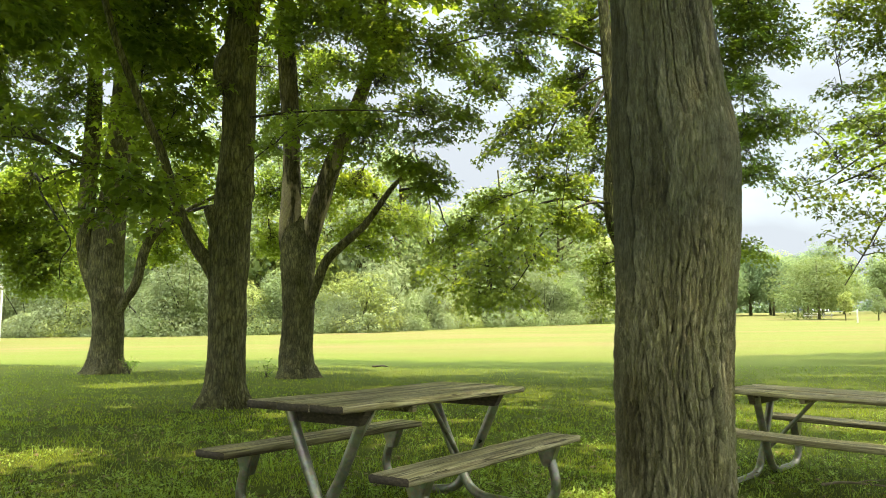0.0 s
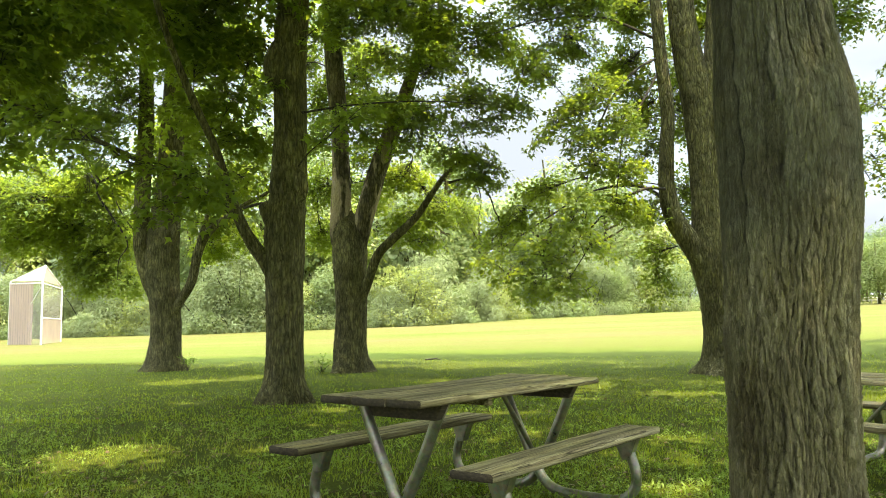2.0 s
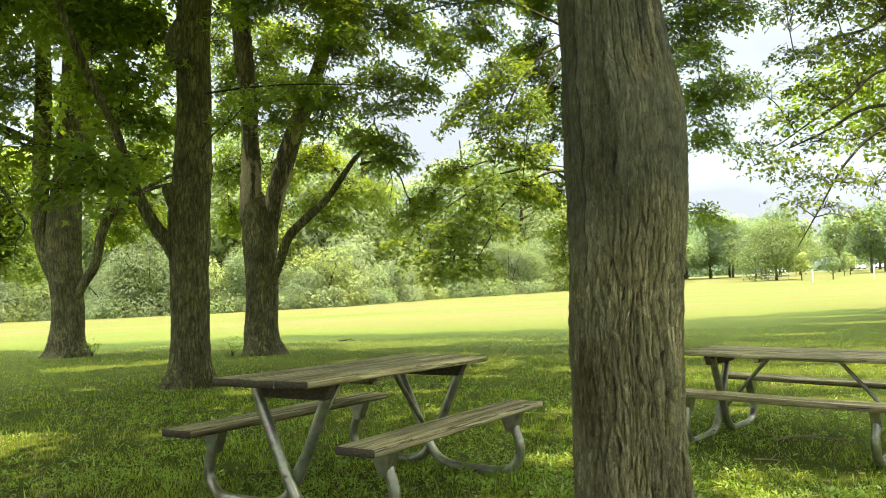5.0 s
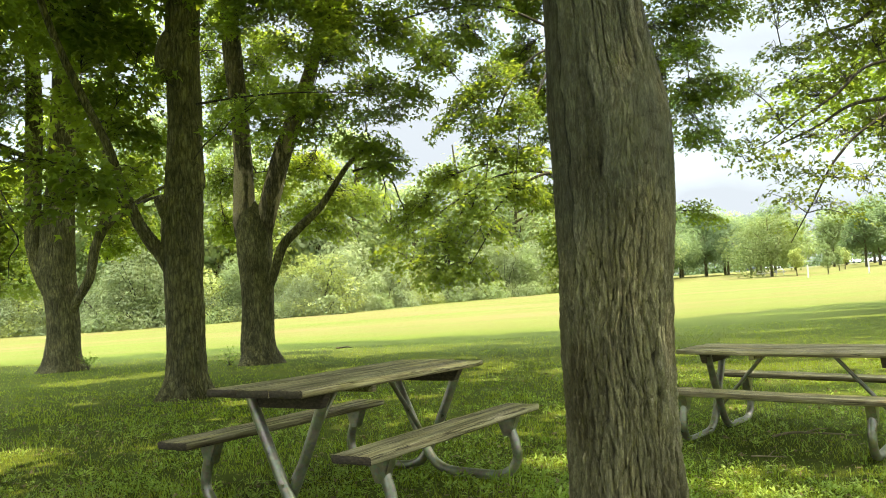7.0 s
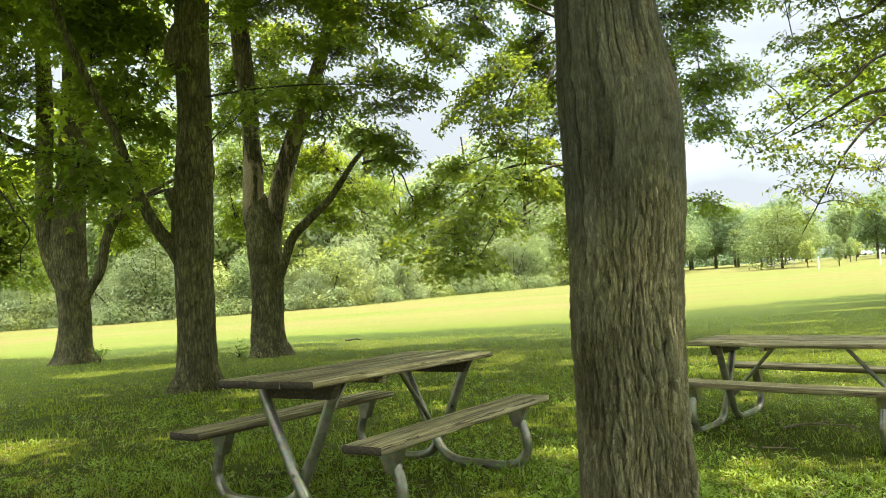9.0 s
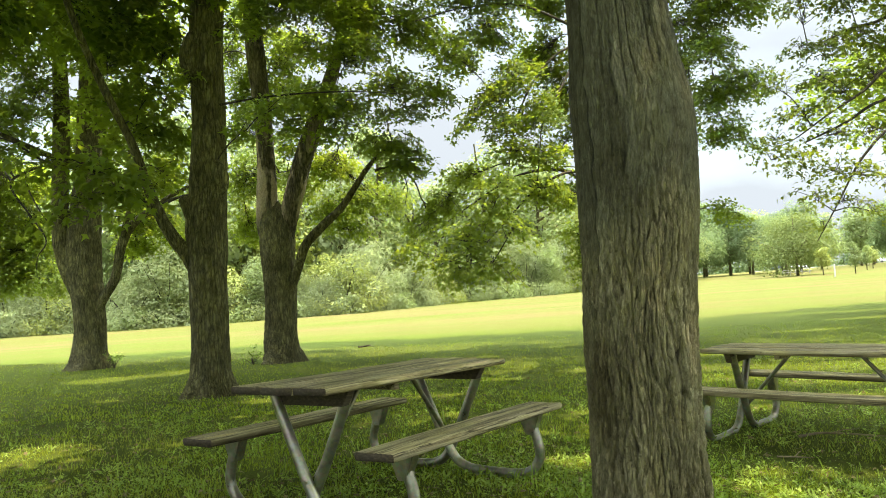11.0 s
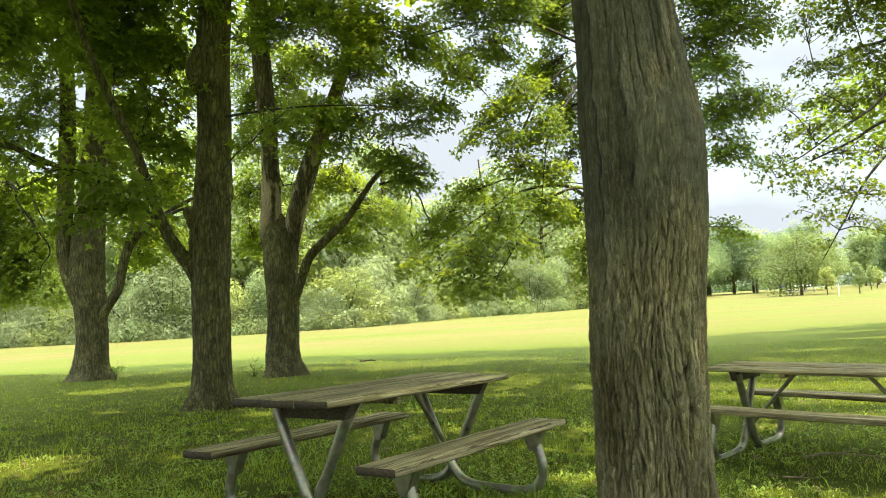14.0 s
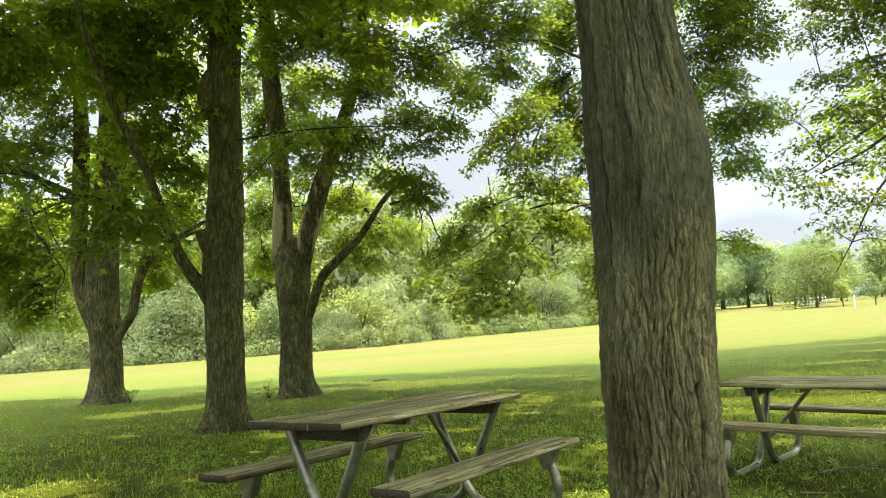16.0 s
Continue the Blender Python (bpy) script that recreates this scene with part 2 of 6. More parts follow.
def lawn(node, link):
    v = coords(node, link)
    big = node("ShaderNodeTexNoise", Scale=0.16, Detail=4.0, Roughness=0.6)
    link(v, big.inputs["Vector"])
    stretch = node("ShaderNodeTexNoise", Scale=1.0, Detail=3.0)
    link(coords(node, link, (0.045, 0.30, 1)), stretch.inputs["Vector"])
    mid = node("ShaderNodeTexNoise", Scale=1.6, Detail=5.0, Roughness=0.65)
    link(v, mid.inputs["Vector"])
    fine = node("ShaderNodeTexNoise", Scale=32.0, Detail=6.0, Roughness=0.75)
    link(v, fine.inputs["Vector"])
    col = ramp(node, link, fine.outputs[0], [(0.3, (0.032, 0.047, 0.005)), (0.5, (0.064, 0.088, 0.010)), (0.7, (0.102, 0.126, 0.019))])
    dry = ramp(node, link, stretch.outputs[0], [(0.34, (0.12, 0.12, 0.12)), (0.66, (0.95, 0.95, 0.95))])
    away = node("ShaderNodeSeparateXYZ")
    link(v, away.inputs[0])
    open_field = node("ShaderNodeMapRange")
    open_field.inputs["From Min"].default_value, open_field.inputs["From Max"].default_value = 26.5, 40.0
    open_field.inputs["To Min"].default_value = 0.12
    link(away.outputs["Y"], open_field.inputs["Value"])
    share = node("ShaderNodeMath", operation="MULTIPLY")
    link(dry, share.inputs[0])
    link(open_field.outputs[0], share.inputs[1])
    col = mix(node, link, share.outputs[0], col, (0.110, 0.083, 0.033))
    col = mix(node, link, ramp(node, link, big.outputs[0], [(0.45, (0, 0, 0)), (0.75, (0.45, 0.45, 0.45))]), col, (0.078, 0.106, 0.015))
    soil = ramp(node, link, mid.outputs[0], [(0.60, (0, 0, 0)), (0.72, (0.6, 0.6, 0.6))])
    col = mix(node, link, soil, col, ramp(node, link, fine.outputs[0], [(0.3, (0.05, 0.036, 0.02)), (0.7, (0.16, 0.125, 0.075))]))
    b = node("ShaderNodeBump", Strength=0.7, Distance=0.03)
    link(fine.outputs[0], b.inputs["Height"])
    p = node("ShaderNodeBsdfPrincipled", Roughness=0.95)
    p.inputs["Specular IOR Level"].default_value = 0.1
    link(col, p.inputs["Base Color"])
    link(b.outputs[0], p.inputs["Normal"])
    return p.outputs[0]


M_LAWN = material("lawn", lawn)


def weathered(node, link):
    inf = node("ShaderNodeObjectInfo")
    off = node("ShaderNodeVectorMath", operation="ADD")
    link(coords(node, link, (0.28, 9, 9)), off.inputs[0])
    sc = node("ShaderNodeMath", operation="MULTIPLY")
    sc.inputs[1].default_value = 40.0
    link(inf.outputs["Random"], sc.inputs[0])
    link(sc.outputs[0], off.inputs[1])
    grain = node("ShaderNodeTexNoise", Scale=6.0, Detail=8.0, Roughness=0.7, Distortion=0.6)
    link(off.outputs[0], grain.inputs["Vector"])
    crack = node("ShaderNodeTexNoise", Scale=2.4, Detail=3.0, Roughness=0.5, Distortion=0.3)
    link(off.outputs[0], crack.inputs["Vector"])
    patch = node("ShaderNodeTexNoise", Scale=3.5, Detail=4.0)
    link(coords(node, link, (1, 2.5, 2.5)), patch.inputs["Vector"])
    col = ramp(node, link, grain.outputs[0], [(0.30, (0.045, 0.034, 0.02)), (0.42, (0.175, 0.138, 0.084)), (0.53, (0.32, 0.275, 0.17)), (0.68, (0.58, 0.515, 0.345))])
    lines = ramp(node, link, crack.outputs[0], [(0.465, (1, 1, 1)), (0.487, (0.08, 0.065, 0.05)), (0.51, (1, 1, 1))])
    col = mix(node, link, 0.95, col, lines, "MULTIPLY")
    col = mix(node, link, 1.0, col, ramp(node, link, patch.outputs[0], [(0.3, (0.66, 0.66, 0.56)), (0.55, (1, 1, 1)), (0.8, (1.12, 1.06, 0.94))]), "MULTIPLY")
    streak = node("ShaderNodeTexNoise", Scale=1.5, Detail=4.0, Roughness=0.6, Distortion=0.4)
    link(off.outputs[0], streak.inputs["Vector"])
    col = mix(node, link, 0.85, col, ramp(node, link, streak.outputs[0], [(0.34, (0.50, 0.46, 0.38)), (0.5, (1, 1, 1)), (0.66, (1.5, 1.42, 1.2))]), "MULTIPLY")
    b = node("ShaderNodeBump", Strength=0.8, Distance=0.005)
    link(grain.outputs[0], b.inputs["Height"])
    p = node("ShaderNodeBsdfPrincipled", Roughness=0.8)
    p.inputs["Specular IOR Level"].default_value = 0.3
    link(col, p.inputs["Base Color"])
    link(b.outputs[0], p.inputs["Normal"])
    return p.outputs[0]


M_WOOD = material("weathered_plank", weathered)


def plain_end(node, link):
    n = node("ShaderNodeTexNoise", Scale=40.0, Detail=5.0, Roughness=0.7)
    link(coords(node, link, (0.3, 1, 2)), n.inputs["Vector"])
    p = node("ShaderNodeBsdfPrincipled", Roughness=0.9)
    link(ramp(node, link, n.outputs[0], [(0.3, (0.03, 0.022, 0.014)), (0.55, (0.075, 0.056, 0.036)), (0.75, (0.15, 0.115, 0.075))]), p.inputs["Base Color"])
    return p.outputs[0]


def steel(node, link):
    v = coords(node, link)
    n = node("ShaderNodeTexNoise", Scale=14.0, Detail=5.0, Roughness=0.6)
    link(v, n.inputs["Vector"])
    vo = node("ShaderNodeTexVoronoi", Scale=45.0)
    link(v, vo.inputs["Vector"])
    col = ramp(node, link, n.outputs[0], [(0.3, (0.20, 0.188, 0.138)), (0.55, (0.33, 0.312, 0.235)), (0.8, (0.45, 0.428, 0.335))])
    col = mix(node, link, 0.12, col, vo.outputs["Color"], "OVERLAY")
    p = node("ShaderNodeBsdfPrincipled", Metallic=0.75)
    link(col, p.inputs["Base Color"])
    link(ramp(node, link, n.outputs[0], [(0.3, (0.27, 0.27, 0.27)), (0.8, (0.42, 0.42, 0.42))]), p.inputs["Roughness"])
    return p.outputs[0]


M_END = material("plank_end_grain", plain_end)
M_STEEL = material("galvanised_steel", steel)


def plain(colour, rough=0.6, metal=0.0, vary=0.25, scale=3.0):
    def build(node, link):
        n = node("ShaderNodeTexNoise", Scale=scale, Detail=4.0)
        link(coords(node, link), n.inputs["Vector"])
        lo = tuple(c * (1 - vary) for c in colour)
        hi = tuple(min(1, c * (1 + vary)) for c in colour)
        p = node("ShaderNodeBsdfPrincipled", Roughness=rough, Metallic=metal)
        link(ramp(node, link, n.outputs[0], [(0.3, lo), (0.7, hi)]), p.inputs["Base Color"])
        return p.outputs[0]
    return build


def glaze(colour, share):
    def build(node, link):
        d = node("ShaderNodeBsdfDiffuse")
        d.inputs["Color"].default_value = (*colour, 1)
        t = node("ShaderNodeBsdfTransparent")
        n = node("ShaderNodeTexNoise", Scale=0.8, Detail=2.0)
        link(coords(node, link), n.inputs["Vector"])
        f = node("ShaderNodeMapRange")
        f.inputs["To Min"].default_value = share - 0.12
        f.inputs["To Max"].default_value = share + 0.12
        link(n.outputs[0], f.inputs["Value"])
        m = node("ShaderNodeMixShader")
        link(f.outputs[0], m.inputs[0])
        link(t.outputs[0], m.inputs[1])
        link(d.outputs[0], m.inputs[2])
        return m.outputs[0]
    return build


M_MESHWIRE = material("chain_link_mesh", glaze((0.52, 0.47, 0.42), 0.25))
M_BOARD = material("pale_screen", glaze((0.46, 0.355, 0.295), 0.58))
M_POST = material("grey_post", plain((0.42, 0.41, 0.39), 0.55, 0.3, 0.1, 2))
M_WHITE = material("white_paint", plain((0.52, 0.51, 0.48), 0.6, 0, 0.1, 4))
M_CAR_WHITE = material("car_paint_white", plain((0.75, 0.76, 0.78), 0.25, 0, 0.03, 1))
M_CAR_GREY = material("car_paint_silver", plain((0.42, 0.44, 0.47), 0.28, 0.5, 0.05, 1))
M_CAR_BLUE = material("car_paint_blue", plain((0.07, 0.085, 0.12), 0.25, 0, 0.05, 1))
M_GLASS = material("car_glass", plain((0.02, 0.025, 0.03), 0.08, 0, 0.1, 1))
M_TYRE = material("rubber", plain((0.02, 0.02, 0.02), 0.85, 0, 0.2, 5))
M_ASPHALT = material("asphalt", plain((0.16, 0.155, 0.15), 0.9, 0, 0.2, 2))
M_DEAD = material("dead_leaf", leaf_stuff([(0.0, (0.09, 0.06, 0.028)), (0.5, (0.16, 0.115, 0.055)), (1.0, (0.26, 0.205, 0.11))], (0.2, 0.15, 0.07), 0.2, 0.2))
M_STICK = material("dry_stick", plain((0.22, 0.165, 0.11), 0.85, 0, 0.4, 12))


# ---------------------------------------------------------------- mesh helpers
RNG = np.random.default_rng(7)


def mesh_from(name, verts, counts, loops, smooth=False):
    me = bpy.data.meshes.new(name)
    me.vertices.add(len(verts))
    me.vertices.foreach_set("co", np.asarray(verts, np.float32).ravel())
    loops = np.asarray(loops, np.int32).ravel()
    counts = np.asarray(counts, np.int32)
    me.loops.add(len(loops))
    me.loops.foreach_set("vertex_index", loops)
    me.polygons.add(len(counts))
    me.polygons.foreach_set("loop_start", np.concatenate(([0], np.cumsum(counts)[:-1])).astype(np.int32))
    me.update(calc_edges=True)
    if smooth:
        me.shade_smooth()
    return me


def part(name, data, mat, parent=None, label="", kind=""):
    if isinstance(data, bmesh.types.BMesh):
        me = bpy.data.meshes.new(name)
        data.to_mesh(me)
        data.free()
        data = me
    if not data.materials:
        data.materials.append(mat)
    ob = new(name, data)
    ob.parent = parent
    return tagged(ob, label=label, kind=kind)


def thing(name, x, y, z, turn, label, category, group="", kind=""):
    ob = new(name)
    ob.empty_display_size = 0.2
    ob.matrix_world = pose(x, y, z, 0, 0, turn)
    return tagged(ob, label, category, group, kind)


def smooth_line(points, n):
    """A Catmull-Rom line through points (rows of any width), n steps a span."""
    p = np.asarray(points, float)
    p = np.vstack((2 * p[0] - p[1], p, 2 * p[-1] - p[-2]))
    t = np.linspace(0, 1, n, endpoint=False)[:, None]
    out = []
    for i in range(1, len(p) - 2):
        a, b, c, d = p[i - 1], p[i], p[i + 1], p[i + 2]
        out.append(0.5 * (2 * b + (c - a) * t + (2 * a - 5 * b + 4 * c - d) * t ** 2 + (3 * b - a - 3 * c + d) * t ** 3))
    return np.vstack(out + [p[-2][None]])


def tube(line, radii, sides, wobble=0.0):
    """Vertices and quads of a tube along line."""
    line = np.asarray(line, float)
    n = len(line)
    d = np.gradient(line, axis=0)
    d /= np.linalg.norm(d, axis=1)[:, None] + 1e-9
    ref = np.array([0.0, 1.0, 0.0]) if abs(d[0] @ np.array([0, 1.0, 0])) < 0.9 else np.array([1.0, 0, 0])
    us = []
    u = ref - d[0] * (ref @ d[0])
    for i in range(n):
        u = u - d[i] * (u @ d[i])
        u = u / (np.linalg.norm(u) + 1e-9)
        us.append(u)
    u = np.array(us)
    v = np.cross(d, u)
    a = np.linspace(0, 2 * np.pi, sides, endpoint=False)
    r = np.asarray(radii, float)[:, None] * np.ones((1, sides))
    if wobble:
        ph = RNG.uniform(0, 6.28, 4)
        s = np.linspace(0, n * 0.35, n)[:, None]
        r = r * (1 + wobble * (np.sin(2 * a + ph[0] + s * 0.3) + 0.7 * np.sin(3 * a + ph[1] - s * 0.5) + 0.5 * np.sin(5 * a + ph[2] + s * 0.8)))
    verts = line[:, None] + r[..., None] * (np.cos(a)[None, :, None] * u[:, None] + np.sin(a)[None, :, None] * v[:, None])
    i = np.arange(n - 1)[:, None] * sides
    j = np.arange(sides)[None]
    k = (j + 1) % sides
    quads = np.stack((i + j, i + k, i + sides + k, i + sides + j), -1).reshape(-1, 4)
    return verts.reshape(-1, 3), quads


def join_quads(pieces):
    vs, qs, o = [], [], 0
    for v, q in pieces:
        vs.append(v)
        qs.append(q + o)
        o += len(v)
    return np.vstack(vs), np.vstack(qs)


def quad_mesh(name, pieces, smooth=True):
    v, q = join_quads(pieces)
    return mesh_from(name, v, np.full(len(q), 4), q, smooth)


LEAF_XY = np.array([(0, 0), (0.5, 0.30), (0.17, 0.46), (0, 1.0), (-0.17, 0.46), (-0.5, 0.30)])
LEAF_Z = np.array([0, -0.10, 0.02, -0.16, 0.02, -0.10])
LEAF_FACES = ((0, 1, 2), (0, 2, 3, 4), (0, 4, 5))
OVAL_XY = np.array([(0, 0), (0.34, 0.5), (0, 1.0), (-0.34, 0.5)])
OVAL_Z = np.array([0, -0.06, -0.12, -0.06])
OVAL_FACES = ((0, 1, 2, 3),)


def leaf_mesh(name, pos, up, out, size, oval=False, slim=1.0):
    """Many leaves at once: places, face normals, directions from stem to tip, lengths."""
    xy, zz, faces = (OVAL_XY, OVAL_Z, OVAL_FACES) if oval else (LEAF_XY, LEAF_Z, LEAF_FACES)
    up = up / (np.linalg.norm(up, axis=1)[:, None] + 1e-9)
    out = out - up * np.sum(out * up, axis=1)[:, None]
    out = out / (np.linalg.norm(out, axis=1)[:, None] + 1e-9)
    side = np.cross(out, up)
    s = size[:, None, None]
    v = pos[:, None] + s * (xy[None, :, :1] * slim * side[:, None] + xy[None, :, 1:] * out[:, None] + zz[None, :, None] * up[:, None])
    n, k = len(pos), len(xy)
    flat = np.concatenate([np.array(f) for f in faces])
    loops = (np.arange(n)[:, None] * k + flat[None]).ravel()
    return mesh_from(name, v.reshape(-1, 3), np.tile([len(f) for f in faces], n), loops)


def smoothstep(a, b, x):
    t = np.clip((np.asarray(x, float) - a) / (b - a), 0, 1)
    return t * t * (3 - 2 * t)


def ground_z(x, y):
    """The lie of the land: level under the maples, a dip beside the second table, a rise across the field."""
    x, y = np.asarray(x, float), np.asarray(y, float)
    rise = (0.0215 * (np.minimum(y, 230) - 25) + 0.0195 * np.clip(x, -70, 150)) * smoothstep(14, 48, y)
    dip = np.maximum(0.044 * (np.minimum(y, 9.3) - 9.3), -0.30) * smoothstep(0.6, 2.6, x) * smoothstep(40, 12, x) * smoothstep(-8, 2, y)
    rough = 0.012 * np.sin(1.7 * x + 0.6 * y) * np.sin(1.3 * y - 0.4 * x) * smoothstep(2, 6, np.hypot(x, y))
    return rise + dip + rough


# ---------------------------------------------------------------- ground
def graded(lo, hi, n, centre, fine):
    a = np.arcsinh((lo - centre) / fine)
    b = np.arcsinh((hi - centre) / fine)
    return centre + fine * np.sinh(np.linspace(a, b, n))


gx, gy = np.meshgrid(graded(-900, 900, 190, 0, 6), graded(-300, 1500, 230, 6, 6))
gv = np.stack((gx, gy, ground_z(gx, gy)), -1).reshape(-1, 3)
rows_n, cols_n = gx.shape
gi = (np.arange(rows_n - 1)[:, None] * cols_n + np.arange(cols_n - 1)[None]).ravel()
ground = part("ground", mesh_from("ground", gv, np.full(len(gi), 4), np.stack((gi, gi + 1, gi + cols_n + 1, gi + cols_n), -1), True), M_LAWN)
tagged(ground, "mown park lawn, shaded under the maples, sunlit beyond", "lawn", kind="structure")


# ---------------------------------------------------------------- trees
# gaps in the crowns through which the sun reaches the grass: x, y, half-lengths
SUN_GAPS = [(-4.0, 6.9, 0.62, 0.72), (-6.4, 9.35, 0.3, 0.32), (-7.1, 15.5, 0.85, 0.9), (-6.1, 16.6, 0.5, 1.2), (-5.1, 11.3, 0.45, 0.25), (-2.7, 10.3, 0.35, 0.5), (-2.6, 8.9, 0.2, 0.22), (2.5, 19.3, 0.8, 0.4),
            (-0.7, 10.0, 0.9, 0.3), (1.25, 8.0, 0.45, 0.3), (3.5, 10.2, 0.9, 0.4), (5.0, 9.5, 1.4, 0.35), (8.9, 20.4, 1.6, 0.5), (2.0, 5.45, 0.3, 0.18), (14, 25, 3, 0.7), (13.5, 29, 4, 0.5),
            (2.0, 5.0, 0.5, 0.16), (1.5, 4.2, 0.35, 0.15), (3.2, 4.8, 0.5, 0.15), (2.5, 4.3, 0.4, 0.15), (0.95, 5.7, 0.25, 0.1), (1.9, 6.5, 0.3, 0.1),
            (0.75, 5.5, 0.4, 0.2), (1.05, 6.7, 0.4, 0.16), (0.35, 7.0, 0.5, 0.16), (0.3, 4.5, 0.3, 0.13), (-0.2, 8.2, 0.5, 0.15), (2.4, 5.5, 0.5, 0.16), (3.4, 5.6, 0.5, 0.14),
            (4.4, 8.4, 0.8, 0.3), (6.4, 10.6, 1.2, 0.45), (3.1, 8.1, 0.4, 0.2), (7.6, 13.6, 1.5, 0.6), (5.4, 12.6, 0.9, 0.35), (2.2, 12.4, 0.8, 0.4), (0.6, 11.6, 0.6, 0.3)]
# openings in the upper crowns that let the sun on to lower boughs: x, y, z, radius
SUN_WINDOWS = [(-13.4, 24.2, 3.4, 3.2), (0.5, 13.6, 2.6, 1.9), (0.8, 15.3, 3.2, 1.7), (-13.4, 22.4, 4.0, 3.4), (-8.8, 22.4, 4.2, 2.4), (-5.0, 23.4, 4.4, 2.4), (-3.5, 18.3, 4.4, 0.7), (-4.4, 18.3, 4.2, 0.4), (6.3, 12.2, 3.6, 1.8), (7.6, 12.2, 4.2, 2.3), (9.6, 12.3, 4.5, 2.2), (1.2, 20.2, 3.6, 2.8), (-2.6, 22.0, 4.2, 2.2), (-12.4, 20.5, 5.2, 1.6)]
SLOPE = np.array([SUN_DIR.x / SUN_DIR.z, SUN_DIR.y / SUN_DIR.z])


def keeps(p, upper=False):
    """Which places stay leafy: none that would shade the open field or fill a gap."""
    g = p[:, :2] - p[:, 2:] * SLOPE
    edge = np.interp(g[:, 0], (-16, -14, -8, -4, 0, 2, 4, 8.6, 12, 17, 20), (25.3, 26.2, 29.0, 28.4, 27.2, 26.5, 26.9, 29.4, 31.5, 32.5, 33.5)) + 0.25 * np.sin(g[:, 0] * 0.9) + 0.2 * np.sin(g[:, 0] * 2.3 + 1)
    ok = g[:, 1] < edge + RNG.normal(0, 0.22, len(p))
    for x, y, a, b in SUN_GAPS:
        q = ((g[:, 0] - x) / a) ** 2 + ((g[:, 1] - y) / b) ** 2
        ok &= (q > 1.0 + RNG.normal(0, 0.25, len(p)))
    for x, y, z, r in SUN_WINDOWS if upper else ():
        q = p[:, :2] - (p[:, 2:] - z) * SLOPE - np.array([x, y])
        ok &= ~((np.hypot(q[:, 0], q[:, 1]) < r) & (p[:, 2] > z + 1.1) & (RNG.uniform(0, 1, len(p)) < 0.86))
    return ok


WOOD = []  # the woody lines of the tree in hand, from which boughs grow


def bough(lumps, fill, pieces, leaf, size=(0.085, 0.135)):
    """Leafy clumps (x, y, z, half-width, half-height) on branches that leave the nearest wood, with twigs and flat drooping sprays of leaves. fill: layers of leaf."""
    mean = (size[0] + size[1]) / 2
    first = np.vstack(WOOD)
    for x, y, z, rx, rz in sorted(lumps, key=lambda q: np.min(np.linalg.norm(first - np.array(q[:3]), axis=1))):
        wood = np.vstack(WOOD)
        c, r = np.array([x, y, z]), np.array([rx, 0.35 + 0.5 * rx, rz])
        n = max(20, int(1.9 * fill * np.pi * rx * rz / (0.36 * mean ** 2)))
        per = 24
        k = max(2, n // per)
        d = RNG.normal(size=(k, 3))
        d /= np.linalg.norm(d, axis=1)[:, None]
        pts = c + d * r * (RNG.uniform(0, 1, (k, 1)) ** 0.45) * 0.92
        src = wood[np.argmin(np.linalg.norm(wood - c, axis=1) + 0.7 * np.maximum(0, wood[:, 2] - z))]
        far = np.linalg.norm(c - src)
        bend = RNG.normal(0, 0.07, 3) * far + np.array([0, 0, 0.12 * far])
        line = smooth_line([src, src * 0.62 + c * 0.38 + bend, src * 0.25 + c * 0.75 + bend * 0.6, c], 4)
        WOOD.append(line[3:])
        t0 = min(0.05, 0.006 + 0.0065 * far)
        pieces.append(tube(line, np.linspace(t0, 0.006, len(line)), 5))
        away = c - src
        away[2] *= 0.3
        away /= np.linalg.norm(away) + 1e-6
        for p in pts:
            h = line[RNG.integers(len(line) // 2, len(line))]
            mid = h * 0.45 + p * 0.55 + RNG.normal(0, 0.05, 3) + np.array([0, 0, 0.06])
            pieces.append(tube(smooth_line([h, mid, p], 2), np.linspace(0.0065, 0.0025, 5), 3))
        m = k * per
        idx = np.repeat(np.arange(k), per)
        # each spray lies in a plane that tips outwards and down
        tip = away * 0.45 + (pts - c) / (np.linalg.norm(pts - c, axis=1)[:, None] + 1e-6) * np.array([0.35, 0.35, 0]) + RNG.normal(0, 0.22, (k, 3))
        nrm = np.array([0, 0, 1.0]) + tip
        nrm /= np.linalg.norm(nrm, axis=1)[:, None]
        u = np.cross(nrm, RNG.normal(size=(k, 3)))
        u /= np.linalg.norm(u, axis=1)[:, None]
        v = np.cross(nrm, u)
        ang = RNG.uniform(0, 2 * np.pi, m)
        wide = np.minimum(0.20 + 0.55 * min(rx, rz * 1.6), 3.0 * mean) * RNG.uniform(0.7, 1.3, k)
        rad = wide[idx] * np.sqrt(RNG.uniform(0, 1, m))
        spread = u[idx] * (np.cos(ang) * rad)[:, None] + v[idx] * (np.sin(ang) * rad)[:, None]
        pos = pts[idx] + spread + RNG.normal(0, 0.035, (m, 3)) - np.array([0, 0, 0.5]) * (rad ** 2)[:, None]
        out = spread / (rad[:, None] + 0.05) + np.array([0, 0, -0.55]) + RNG.normal(0, 0.35, (m, 3))
        up = nrm[idx] + RNG.normal(0, 0.42, (m, 3))
        ok = keeps(pos)
        leaf.append((pos[ok], up[ok], out[ok], RNG.uniform(*size, m)[ok]))


